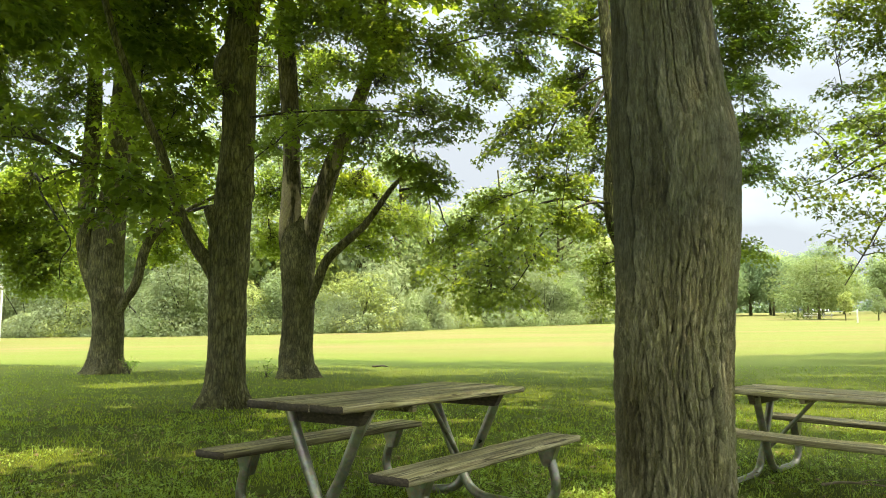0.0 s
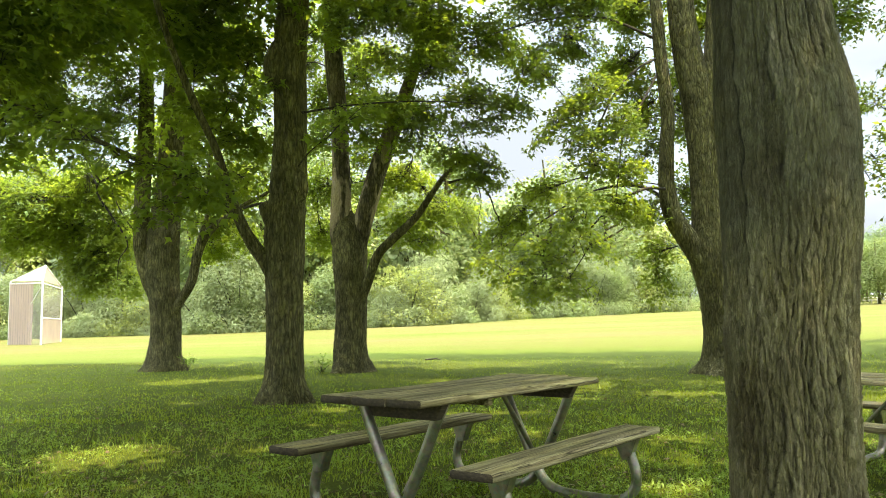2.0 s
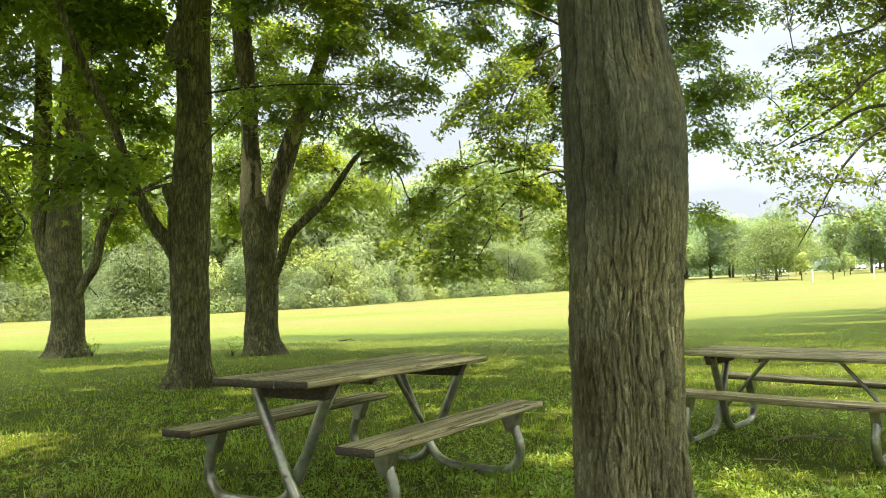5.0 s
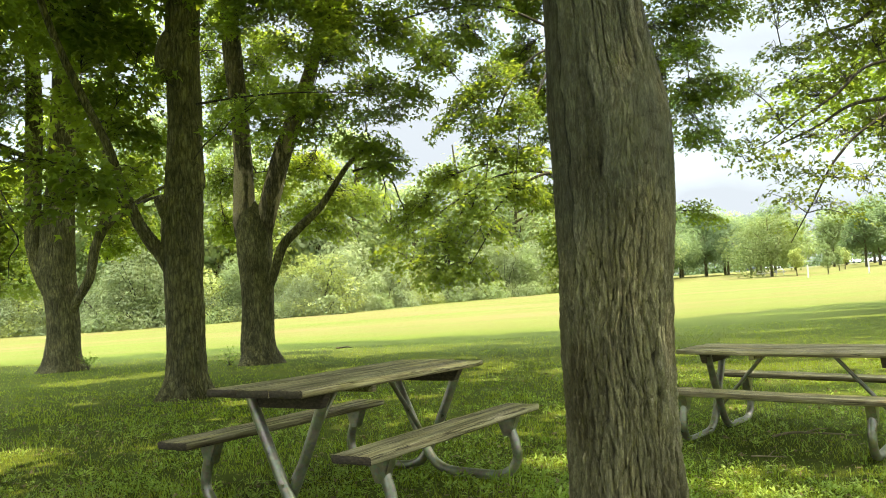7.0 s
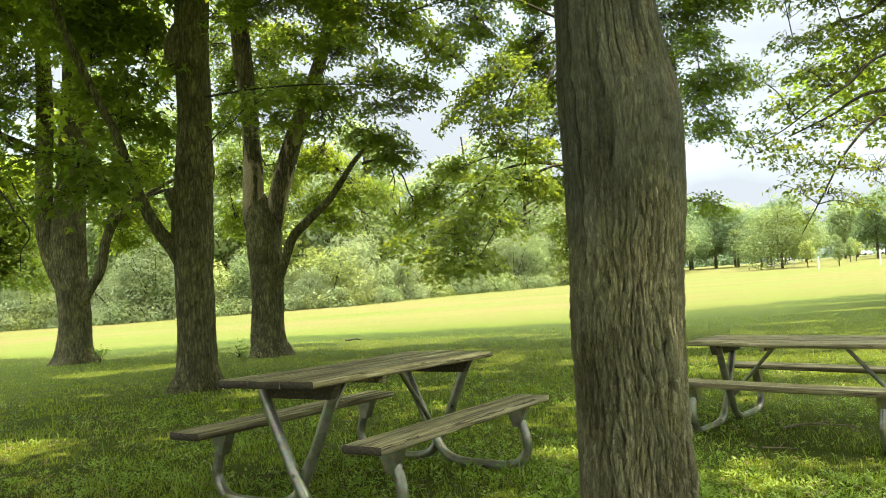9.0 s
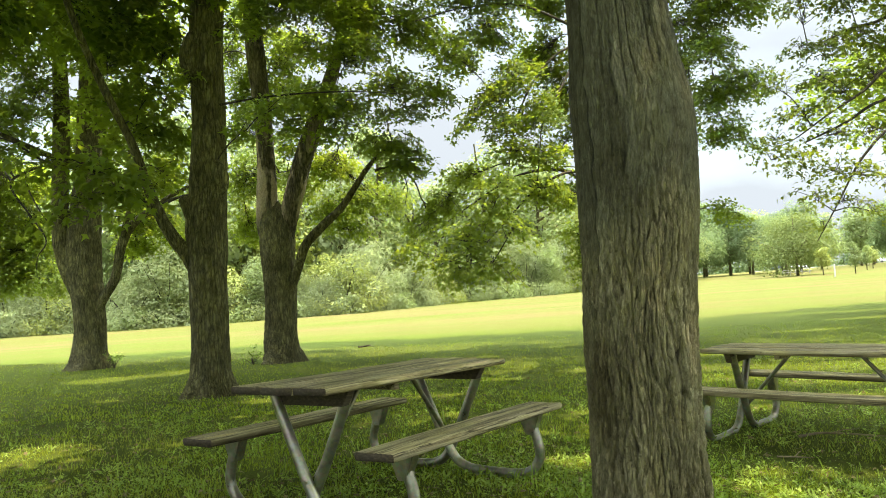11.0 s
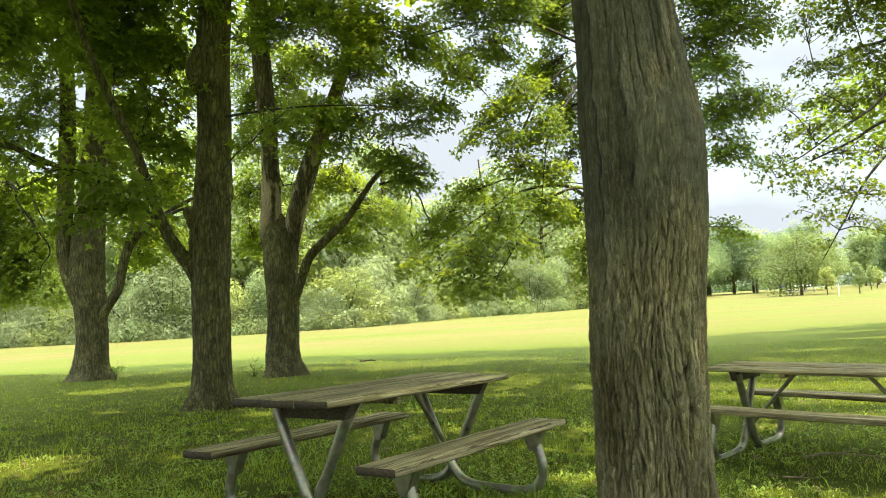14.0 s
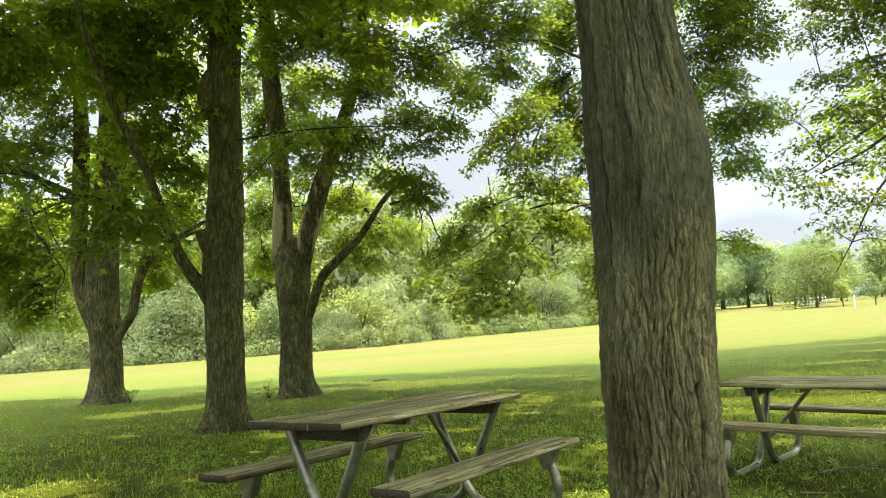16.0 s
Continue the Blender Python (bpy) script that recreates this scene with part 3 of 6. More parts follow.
def canopy(lump, n, leaf, size=0.34):
    """The upper crown, out of sight: broad leaf clusters placed where their shade is wanted."""
    c, r = np.array(lump[:3], float), np.array(lump[3:], float)
    n, size = int(n * max(1, (size / 0.26) ** 2)), min(size, 0.26)
    d = RNG.normal(size=(n, 3))
    d /= np.linalg.norm(d, axis=1)[:, None]
    pos = c + d * r * (RNG.uniform(0, 1, (n, 1)) ** 0.4)
    ok = keeps(pos, True)
    leaf.append((pos[ok], np.array([0, 0, 1.0]) + RNG.normal(0, 0.4, (n, 3))[ok], RNG.normal(size=(n, 3))[ok], RNG.uniform(size * 0.7, size * 1.3, n)[ok], "upper"))


def finish_tree(tree, pieces, leaf, mat, label="dense green maple leaves with gaps"):
    if pieces:
        part("branchwork", quad_mesh("branchwork", pieces), M_TWIG, tree, "thin dark branches and twigs", "stuff")
    for name, rows in (("foliage", [l for l in leaf if len(l) == 4]), ("upper_foliage", [l for l in leaf if len(l) == 5])):
        if rows:
            cols = [np.concatenate([l[i] for l in rows]) for i in range(4)]
            part(name, leaf_mesh(name, *cols, oval=name == "upper_foliage"), mat, tree, label, "stuff")


def trunk_mesh(name, rows, sides=40, steps=10, wobble=0.045, flare=0.0):
    """rows of x, y, z, radius, from the root up."""
    line = smooth_line(rows, steps)
    WOOD.append(line[:, :3])
    r = line[:, 3] * (1 + RNG.normal(0, 0.008, len(line)))
    v, q = tube(line[:, :3], r, sides, wobble)
    if flare:
        base = rows[0]
        h = np.clip(1 - (v[:, 2] - base[2]) / 0.55, 0, 1) ** 2
        a = np.arctan2(v[:, 1] - base[1], v[:, 0] - base[0])
        f = 1 + flare * h * (0.5 + 0.5 * np.sin(a * 5 + base[0] * 3) + 0.35 * np.sin(a * 3 + 1))
        v[:, 0] = base[0] + (v[:, 0] - base[0]) * f
        v[:, 1] = base[1] + (v[:, 1] - base[1]) * f
    # shallow ridges along the grain
    a = np.arctan2(v[:, 1] - line[0][1], v[:, 0] - line[0][0])
    amp = 0.008 if sides > 30 else 0.003
    n = np.array([noise.noise((math.cos(t) * 7, math.sin(t) * 7, z * 1.3)) for t, z in zip(a, v[:, 2])])
    ring = np.repeat(line[:, :3], sides, axis=0)
    d = v - ring
    d /= np.linalg.norm(d, axis=1)[:, None] + 1e-9
    return quad_mesh(name, [(v + d * (amp * 2 * n)[:, None], q)])


FEET = {}  # where each maple stands


def tree(name, x, y, label, group="park maples"):
    WOOD.clear()
    t = thing(name, 0, 0, 0, 0, label, "tree", group)
    FEET[t.name] = Vector((x, y, float(ground_z(x, y))))
    return t


# -- tree B: single stem with a long limb to one side
zB = float(ground_z(-3.66, 11.4))
tB = tree("maple_tree", -3.66, 11.4, "mature maple, furrowed brown bark, one long low limb")
part("trunk", trunk_mesh("trunk", [(-3.68, 11.4, zB - 0.15, 0.40), (-3.67, 11.4, 0.12, 0.335), (-3.66, 11.4, 0.4, 0.275), (-3.65, 11.4, 0.9, 0.262), (-3.66, 11.4, 1.55, 0.275), (-3.67, 11.4, 2.1, 0.30),
     (-3.66, 11.4, 2.5, 0.295), (-3.62, 11.4, 3.0, 0.262), (-3.60, 11.4, 3.4, 0.25), (-3.58, 11.4, 4.1, 0.235), (-3.59, 11.42, 5.0, 0.26), (-3.56, 11.45, 5.8, 0.25), (-3.5, 11.5, 8, 0.2), (-3.4, 11.5, 11, 0.1)], flare=0.45), M_BARK, tB)
part("limb", trunk_mesh("limb", [(-3.72, 11.35, 1.75, 0.15), (-3.9, 11.3, 2.05, 0.12), (-4.06, 11.25, 2.25, 0.098), (-4.24, 11.2, 2.58, 0.085), (-4.42, 11.1, 3.12, 0.075), (-4.56, 11.0, 3.66, 0.066), (-4.80, 10.9, 4.22, 0.062),
     (-5.09, 10.8, 4.95, 0.056), (-5.32, 10.7, 5.67, 0.05), (-5.5, 10.6, 6.5, 0.035)], 18, 6), M_BARK, tB)
part("limb", trunk_mesh("limb", [(-4.3, 11.15, 2.72, 0.05), (-4.7, 10.9, 3.0, 0.045), (-5.2, 10.5, 3.3, 0.04), (-5.8, 10.1, 3.62, 0.034), (-6.6, 9.7, 4.0, 0.026), (-7.4, 9.3, 4.2, 0.02)], 14, 6), M_BARK, tB)
part("burl", trunk_mesh("burl", [(-3.66, 11.36, 2.45, 0.16), (-3.78, 11.32, 2.62, 0.165), (-3.87, 11.29, 2.78, 0.13), (-3.92, 11.28, 2.88, 0.10), (-3.935, 11.28, 2.92, 0.05), (-3.94, 11.28, 2.93, 0.01)], 18, 5, 0.08), M_BARK, tB, "swollen stub of an old limb")
part("burl", trunk_mesh("burl", [(-3.52, 11.32, 2.86, 0.06), (-3.44, 11.3, 3.02, 0.12), (-3.41, 11.29, 3.18, 0.125), (-3.46, 11.3, 3.36, 0.10), (-3.52, 11.32, 3.5, 0.04)], 18, 5, 0.08), M_BARK, tB, "swollen stub of an old limb")
part("burl", trunk_mesh("burl", [(-3.66, 11.36, 4.62, 0.10), (-3.74, 11.33, 4.8, 0.17), (-3.77, 11.32, 5.02, 0.19), (-3.74, 11.33, 5.24, 0.16), (-3.66, 11.36, 5.42, 0.07)], 20, 5, 0.08), M_BARK, tB, "swollen lump on the trunk")
part("branch", trunk_mesh("branch", [(-3.42, 11.3, 4.25, 0.022), (-2.70, 11.2, 4.30, 0.017), (-2.00, 11.0, 4.27, 0.013), (-1.24, 10.8, 4.19, 0.009), (-0.59, 10.6, 4.06, 0.005)], 8, 5, 0), M_TWIG, tB)
pb, lb = [], []
bough([(-7.1, 9.6, 5.2, 0.99, 0.54), (-6.7, 9.6, 5.8, 1.18, 0.45), (-5.8, 9.4, 5.1, 0.84, 0.42), (-6.3, 11.9, 6.6, 1.15, 0.52), (-5.3, 11.9, 5.8, 1.09, 0.45), (-4.2, 9.8, 2.8, 0.46, 0.19), (-5.0, 11.9, 6.5, 1.11, 0.55), (-3.4, 10.6, 6.3, 0.97, 0.40)], 3.2, pb, lb, (0.10, 0.165))
bough([(-6.9, 9.6, 4.5, 0.79, 0.53), (-5.3, 11.9, 4.5, 0.43, 0.34)], 2.8, pb, lb, (0.10, 0.165))
bough([(-5.5, 9.8, 4.9, 0.47, 0.21), (-4.7, 9.6, 2.6, 0.39, 0.17), (-5.3, 11.9, 5.2, 0.39, 0.34), (-4.8, 11.9, 4.0, 0.42, 0.33), (-4.6, 11.9, 4.7, 0.48, 0.33), (-4.4, 11.9, 5.4, 0.48, 0.43), (-4.4, 12.0, 4.1, 0.33, 0.38), (-3.4, 10.6, 5.8, 0.52, 0.30), (-2.8, 10.6, 3.7, 0.11, 0.10)], 2.4, pb, lb, (0.10, 0.165))
bough([(-2.3, 10.8, 6.3, 0.79, 0.35)], 2.4, pb, lb, (0.10, 0.165))
bough([(-4.9, 9.2, 3.1, 0.61, 0.21), (-4.4, 9.4, 3.0, 0.57, 0.21), (-4.5, 12.2, 3.4, 0.33, 0.24)], 2.0, pb, lb, (0.10, 0.165))
bough([(-6.8, 9.2, 3.5, 0.75, 0.50), (-6.0, 9.2, 3.8, 0.49, 0.32), (-5.6, 9.0, 3.4, 0.58, 0.27), (-3.7, 10.9, 4.5, 0.17, 0.26), (-3.0, 10.7, 5.3, 0.30, 0.21)], 1.6, pb, lb, (0.10, 0.165))
bough([(-2.4, 10.7, 4.0, 0.57, 0.10)], 1.2, pb, lb, (0.10, 0.165))
canopy((-3.6, 10.0, 9.8, 6.3, 5.4, 3.0), 9000, lb)
canopy((-1.5, 12.5, 9.3, 3.2, 3.0, 2.2), 2600, lb)
finish_tree(tB, pb, lb, M_LEAF)

# -- tree A: heavy forked trunk with a side limb
tA = tree("maple_tree", -9.5, 20, "old maple with a thick forked trunk and side limb")
part("trunk", trunk_mesh("trunk", [(-9.53, 20, -0.15, 0.60), (-9.5, 20, 0.12, 0.50), (-9.5, 20, 0.45, 0.43), (-9.5, 20, 1.1, 0.40), (-9.55, 20, 1.9, 0.41), (-9.62, 20, 2.4, 0.43), (-9.6, 20, 3.2, 0.41), (-9.56, 20, 4.2, 0.37), (-9.45, 20, 5.2, 0.33), (-9.3, 20, 8.5, 0.27), (-9.2, 20, 12, 0.1)], flare=0.35), M_BARK, tA)
part("limb", trunk_mesh("limb", [(-9.7, 19.9, 1.75, 0.16), (-9.98, 19.85, 2.5, 0.19), (-10.12, 19.8, 3.2, 0.19), (-10.12, 19.8, 4.0, 0.20), (-10.1, 19.8, 5.0, 0.20), (-10.05, 19.8, 7.0, 0.19), (-10.1, 19.7, 10, 0.12)], 24, 6), M_BARK, tA)
part("limb", trunk_mesh("limb", [(-9.3, 19.9, 1.35, 0.12), (-9.06, 19.85, 1.75, 0.115), (-8.72, 19.8, 2.28, 0.115), (-8.57, 19.8, 3.0, 0.115), (-8.37, 19.8, 3.45, 0.11), (-8.06, 19.8, 3.76, 0.095), (-7.7, 19.8, 3.98, 0.08), (-7.26, 19.8, 4.28, 0.06), (-6.68, 19.8, 4.57, 0.045), (-6.0, 19.7, 5.1, 0.03)], 18, 6), M_BARK, tA)
part("branch", trunk_mesh("branch", [(-7.62, 19.75, 3.98, 0.05), (-7.11, 19.6, 4.17, 0.04), (-6.53, 19.6, 4.29, 0.025), (-6.0, 19.5, 4.3, 0.015)], 10, 5, 0), M_TWIG, tA)
for pts in ([(-10.15, 19.7, 5.3, 0.04), (-10.8, 19.6, 5.1, 0.034), (-11.23, 19.5, 4.75, 0.03), (-10.74, 19.5, 3.95, 0.026), (-10.33, 19.5, 3.29, 0.02), (-10.56, 19.5, 2.86, 0.014), (-10.58, 19.5, 2.35, 0.007)],
            [(-10.9, 19.6, 5.05, 0.026), (-10.77, 19.5, 4.61, 0.022), (-10.47, 19.5, 4.02, 0.018), (-10.2, 19.5, 3.65, 0.012)]):
    part("branch", trunk_mesh("branch", pts, 8, 5, 0), M_TWIG, tA)
part("limb", trunk_mesh("limb", [(-8.5, 19.7, 3.3, 0.07), (-8.2, 19.5, 4.0, 0.06), (-8.1, 19.3, 4.9, 0.05), (-7.9, 19.0, 6.0, 0.03)], 14, 6), M_BARK, tA)
pa, la = [], []
bough([(-15.7, 22.0, 4.9, 1.57, 1.18), (-13.5, 19.3, 7.1, 1.57, 1.40), (-16.3, 24.0, 4.3, 1.68, 1.05), (-14.6, 24.0, 4.3, 1.63, 1.02), (-11.9, 19.3, 8.7, 1.03, 0.69), (-13.6, 23.4, 5.5, 1.38, 0.99), (-13.8, 24.0, 2.7, 0.90, 0.70), (-13.7, 24.0, 3.3, 1.30, 0.80), (-13.0, 24.0, 4.1, 0.99, 0.79)], 2.4, pa, la, (0.085, 0.14))
bough([(-12.6, 24.0, 2.5, 0.78, 0.55), (-9.9, 19.3, 9.3, 1.50, 0.83), (-10.1, 21.5, 6.3, 1.05, 1.05), (-8.6, 18.6, 8.0, 1.09, 0.93), (-8.1, 21.0, 9.0, 1.03, 1.03)], 2.4, pa, la, (0.085, 0.14))
bough([(-9.8, 21.5, 5.1, 0.78, 0.52), (-9.2, 21.8, 7.3, 1.06, 1.06), (-8.8, 22.0, 4.1, 1.03, 0.69), (-8.4, 22.5, 5.3, 0.88, 0.88)], 2.0, pa, la, (0.085, 0.14))
bough([(-13.3, 19.3, 8.8, 1.42, 1.06), (-15.7, 23.5, 6.4, 1.03, 0.52), (-15.1, 23.4, 5.5, 1.22, 1.01), (-11.4, 19.3, 5.5, 0.90, 0.36), (-11.3, 19.3, 6.2, 0.99, 0.66), (-11.3, 19.3, 6.7, 0.66, 0.50), (-11.0, 19.3, 8.0, 0.84, 0.67), (-13.0, 24.0, 5.6, 0.80, 0.60), (-10.5, 19.3, 7.1, 0.98, 1.15)], 1.6, pa, la, (0.085, 0.14))
bough([(-9.3, 22.5, 3.3, 0.79, 0.44), (-8.4, 23.0, 3.8, 0.62, 0.62)], 1.6, pa, la, (0.085, 0.14))
bough([(-12.6, 19.3, 7.7, 1.38, 1.21)], 1.2, pa, la, (0.085, 0.14))
canopy((-10, 18.5, 11, 7.0, 5.2, 3.0), 6500, la)
# unseen leaf mass set past the crown to carry shade to the field's edge
canopy((-8.0, 24.0, 13.5, 5.0, 3.2, 1.8), 3600, la)
finish_tree(tA, pa, la, M_LEAF)

# -- tree C: forked above a short trunk, with one rising limb
tC = tree("maple_tree", -4.2, 18.4, "maple forked into two stems, bark stripped pale")
part("trunk", trunk_mesh("trunk", [(-4.2, 18.4, -0.15, 0.53), (-4.2, 18.4, 0.1, 0.46), (-4.21, 18.4, 0.4, 0.39), (-4.2, 18.4, 0.95, 0.36), (-4.21, 18.4, 1.7, 0.38), (-4.22, 18.4, 2.4, 0.41), (-4.22, 18.4, 2.9, 0.42), (-4.26, 18.4, 3.4, 0.32), (-4.3, 18.4, 3.8, 0.12)], flare=0.35), M_BARK, tC)
part("stem", trunk_mesh("stem", [(-4.34, 18.4, 2.7, 0.22), (-4.43, 18.4, 3.3, 0.25), (-4.44, 18.4, 4.0, 0.245), (-4.43, 18.4, 4.8, 0.22), (-4.46, 18.4, 5.8, 0.215), (-4.56, 18.4, 7.1, 0.23), (-4.64, 18.4, 8.5, 0.2), (-4.8, 18.4, 12, 0.08)], 28, 8), M_BARK_BARE, tC)
part("stem", trunk_mesh("stem", [(-4.08, 18.4, 2.7, 0.2), (-3.97, 18.4, 3.3, 0.225), (-3.76, 18.4, 4.0, 0.235), (-3.54, 18.4, 4.75, 0.23), (-3.27, 18.4, 5.45, 0.22), (-2.95, 18.4, 6.3, 0.17), (-2.5, 18.4, 7.8, 0.13), (-2, 18.4, 11, 0.06)], 28, 8), M_BARK_BARE, tC)
part("limb", trunk_mesh("limb", [(-4.0, 18.3, 1.55, 0.12), (-3.86, 18.25, 1.85, 0.12), (-3.7, 18.2, 2.25, 0.11), (-3.5, 18.15, 2.72, 0.105), (-3.1, 18.1, 3.1, 0.1), (-2.62, 18.0, 3.5, 0.08), (-2.3, 17.9, 3.9, 0.075), (-1.92, 17.8, 4.4, 0.06), (-1.5, 17.6, 4.75, 0.035)], 18, 6), M_BARK, tC)
for pts in ([(-1.76, 17.6, 4.26, 0.031), (-1.45, 17.6, 4.32, 0.027), (-1.12, 17.6, 4.25, 0.022), (-0.85, 17.6, 3.93, 0.018), (-0.68, 17.6, 3.48, 0.014), (-0.32, 17.6, 3.38, 0.009), (0.20, 17.6, 3.10, 0.005)],
            [(-0.68, 17.6, 3.48, 0.017), (-0.59, 17.6, 3.06, 0.013), (-0.79, 17.6, 2.77, 0.009), (-1.08, 17.6, 2.50, 0.005)],
            [(-1.12, 17.6, 4.25, 0.015), (-1.04, 17.6, 3.83, 0.010), (-1.11, 17.6, 3.43, 0.005)]):
    part("branch", trunk_mesh("branch", pts, 8, 5, 0), M_TWIG, tC)
pc, lc = [], []
bough([(-3.2, 17.6, 8.4, 1.25, 0.56), (-3.1, 17.2, 5.9, 0.78, 0.42), (-3.0, 17.8, 9.6, 1.87, 0.72), (-2.3, 17.0, 5.7, 0.77, 0.38)], 3.6, pc, lc, (0.078, 0.128))
bough([(-4.2, 17.4, 8.0, 0.55, 0.62), (-4.2, 17.4, 5.8, 0.37, 0.40), (-2.0, 17.4, 7.9, 0.95, 0.68), (-2.0, 17.2, 6.9, 0.79, 0.53), (-1.3, 17.4, 4.8, 0.64, 0.33)], 3.2, pc, lc, (0.078, 0.128))
bough([(-4.8, 19.0, 6.9, 0.44, 0.52), (-3.6, 17.4, 5.3, 0.39, 0.29), (-2.6, 17.2, 5.1, 0.45, 0.23)], 2.8, pc, lc, (0.078, 0.128))
bough([(-6.0, 22.5, 5.1, 0.60, 0.77), (-3.5, 22.0, 5.2, 0.82, 0.57), (-2.4, 22.0, 4.3, 0.89, 0.56), (-1.8, 17.5, 4.9, 0.39, 0.26), (-1.3, 16.7, 5.3, 0.62, 0.22), (-1.2, 16.8, 6.0, 0.76, 0.40), (-1.1, 17.4, 4.3, 0.48, 0.31), (-1.1, 17.6, 9.3, 1.54, 0.63), (-0.7, 17.8, 7.6, 0.82, 0.68)], 2.4, pc, lc, (0.078, 0.128))
bough([(-0.5, 16.6, 5.4, 0.49, 0.12), (-0.3, 16.6, 5.7, 0.62, 0.30)], 2.4, pc, lc, (0.078, 0.128))
bough([(-7.9, 22.5, 8.1, 0.46, 0.80), (-5.5, 20.5, 6.1, 0.47, 0.78), (-6.1, 23.0, 3.8, 0.52, 0.69), (-4.5, 22.0, 8.7, 1.02, 0.68), (-4.4, 22.8, 5.0, 0.42, 0.68), (-3.5, 22.5, 3.9, 0.74, 0.58), (-1.7, 21.5, 4.1, 0.47, 0.47), (-0.7, 17.4, 4.4, 0.28, 0.31), (0.1, 17.4, 6.8, 0.53, 0.53)], 2.0, pc, lc, (0.078, 0.128))
bough([(-5.1, 19.0, 6.5, 0.37, 0.59), (-5.0, 23.0, 3.8, 0.34, 0.68), (-4.8, 22.5, 6.0, 0.51, 0.51), (-4.0, 19.0, 7.2, 0.59, 0.37), (-4.7, 22.5, 7.5, 0.86, 0.69), (-3.3, 17.6, 7.3, 0.61, 0.30), (-2.8, 18.0, 7.2, 0.35, 0.35), (-3.0, 22.5, 3.4, 0.82, 0.30)], 1.6, pc, lc, (0.078, 0.128))
bough([(-6.4, 23.0, 8.9, 0.54, 1.08), (-6.1, 22.5, 9.9, 0.54, 0.90), (-5.1, 22.5, 5.2, 0.42, 0.42), (-3.9, 22.0, 6.3, 0.66, 0.50)], 1.2, pc, lc, (0.078, 0.128))
canopy((-3.4, 18.0, 11.5, 5.5, 5.2, 3.0), 4000, lc)
# added out of sight beyond the crown, shades the lawn up to the field
canopy((-1.5, 24.5, 13.8, 5.2, 3.2, 1.8), 6800, lc)
finish_tree(tC, pc, lc, M_LEAF)

# -- tree D: behind the near trunk, with an upswept limb and hanging boughs
zD = float(ground_z(3.8, 16.6))
tD = tree("maple_tree", 3.8, 16.6, "tall maple with an upswept limb and hanging boughs")
part("trunk", trunk_mesh("trunk", [(3.84, 16.6, zD - 0.15, 0.62), (3.84, 16.6, 0.12, 0.52), (3.84, 16.6, 0.4, 0.42), (3.82, 16.6, 0.9, 0.375), (3.76, 16.6, 1.8, 0.40), (3.7, 16.6, 2.5, 0.42), (3.71, 16.6, 3.4, 0.35), (3.62, 16.6, 5.2, 0.33), (3.42, 16.6, 6.6, 0.30), (3.3, 16.6, 8, 0.27), (3.2, 16.6, 12, 0.1)], flare=0.5), M_BARK, tD)
part("stem", trunk_mesh("stem", [(3.72, 16.6, 4.6, 0.2), (3.82, 16.6, 5.6, 0.22), (3.93, 16.6, 6.4, 0.22), (4.0, 16.6, 7.2, 0.2), (4.1, 16.6, 8.2, 0.18), (4.3, 16.6, 11, 0.08)], 24, 6), M_BARK, tD)
part("limb", trunk_mesh("limb", [(3.55, 16.5, 2.1, 0.2), (3.28, 16.45, 2.6, 0.21), (2.95, 16.4, 3.15, 0.19), (2.83, 16.4, 3.8, 0.165), (2.86, 16.4, 4.6, 0.15), (2.9, 16.4, 5.4, 0.145), (2.8, 16.4, 6.6, 0.14), (2.74, 16.4, 7.9, 0.12), (2.5, 16.4, 10, 0.05)], 22, 6), M_BARK, tD)
for pts in ([(2.83, 16.4, 6.57, 0.031), (2.25, 16.1, 6.20, 0.027), (1.77, 15.8, 5.63, 0.022), (1.38, 15.5, 4.85, 0.018), (1.16, 15.3, 4.03, 0.014), (0.98, 15.2, 2.82, 0.009)],
            [(2.77, 16.4, 6.27, 0.027), (2.32, 16.0, 5.46, 0.023), (1.89, 15.6, 4.74, 0.018), (1.75, 15.4, 4.03, 0.014), (1.65, 15.3, 3.36, 0.009)],
            [(2.85, 16.35, 3.75, 0.04), (2.3, 15.9, 3.7, 0.03), (1.6, 15.4, 3.3, 0.022), (1.0, 15.1, 2.7, 0.014), (0.6, 15, 2.3, 0.007)],
            [(2.9, 16.5, 3.5, 0.05), (2.4, 17.8, 4.1, 0.04), (1.5, 19.3, 4.2, 0.03), (0.5, 20.0, 3.7, 0.02), (-0.6, 20.1, 3.0, 0.009)],
            [(2.8, 16.4, 6.9, 0.034), (1.6, 16.0, 7.3, 0.028), (0.4, 15.7, 7.2, 0.02), (-0.6, 15.5, 6.9, 0.015)]):
    part("branch", trunk_mesh("branch", pts, 8, 6, 0), M_TWIG, tD)
pd, ld = [], []
bough([(5.4, 16.0, 8.6, 1.60, 0.60)], 2.8, pd, ld, (0.068, 0.112))
bough([(0.4, 15.6, 7.6, 0.85, 0.61), (0.5, 15.3, 4.9, 0.34, 0.25), (0.9, 15.8, 8.6, 1.64, 0.57), (0.9, 15.6, 6.7, 0.72, 0.48), (0.9, 15.4, 5.3, 0.44, 0.32), (0.8, 13.5, 3.2, 0.39, 0.18), (1.1, 15.4, 4.7, 0.51, 0.34), (1.4, 15.8, 7.6, 0.74, 0.62), (1.3, 15.6, 5.7, 0.53, 0.47)], 2.4, pd, ld, (0.068, 0.112))
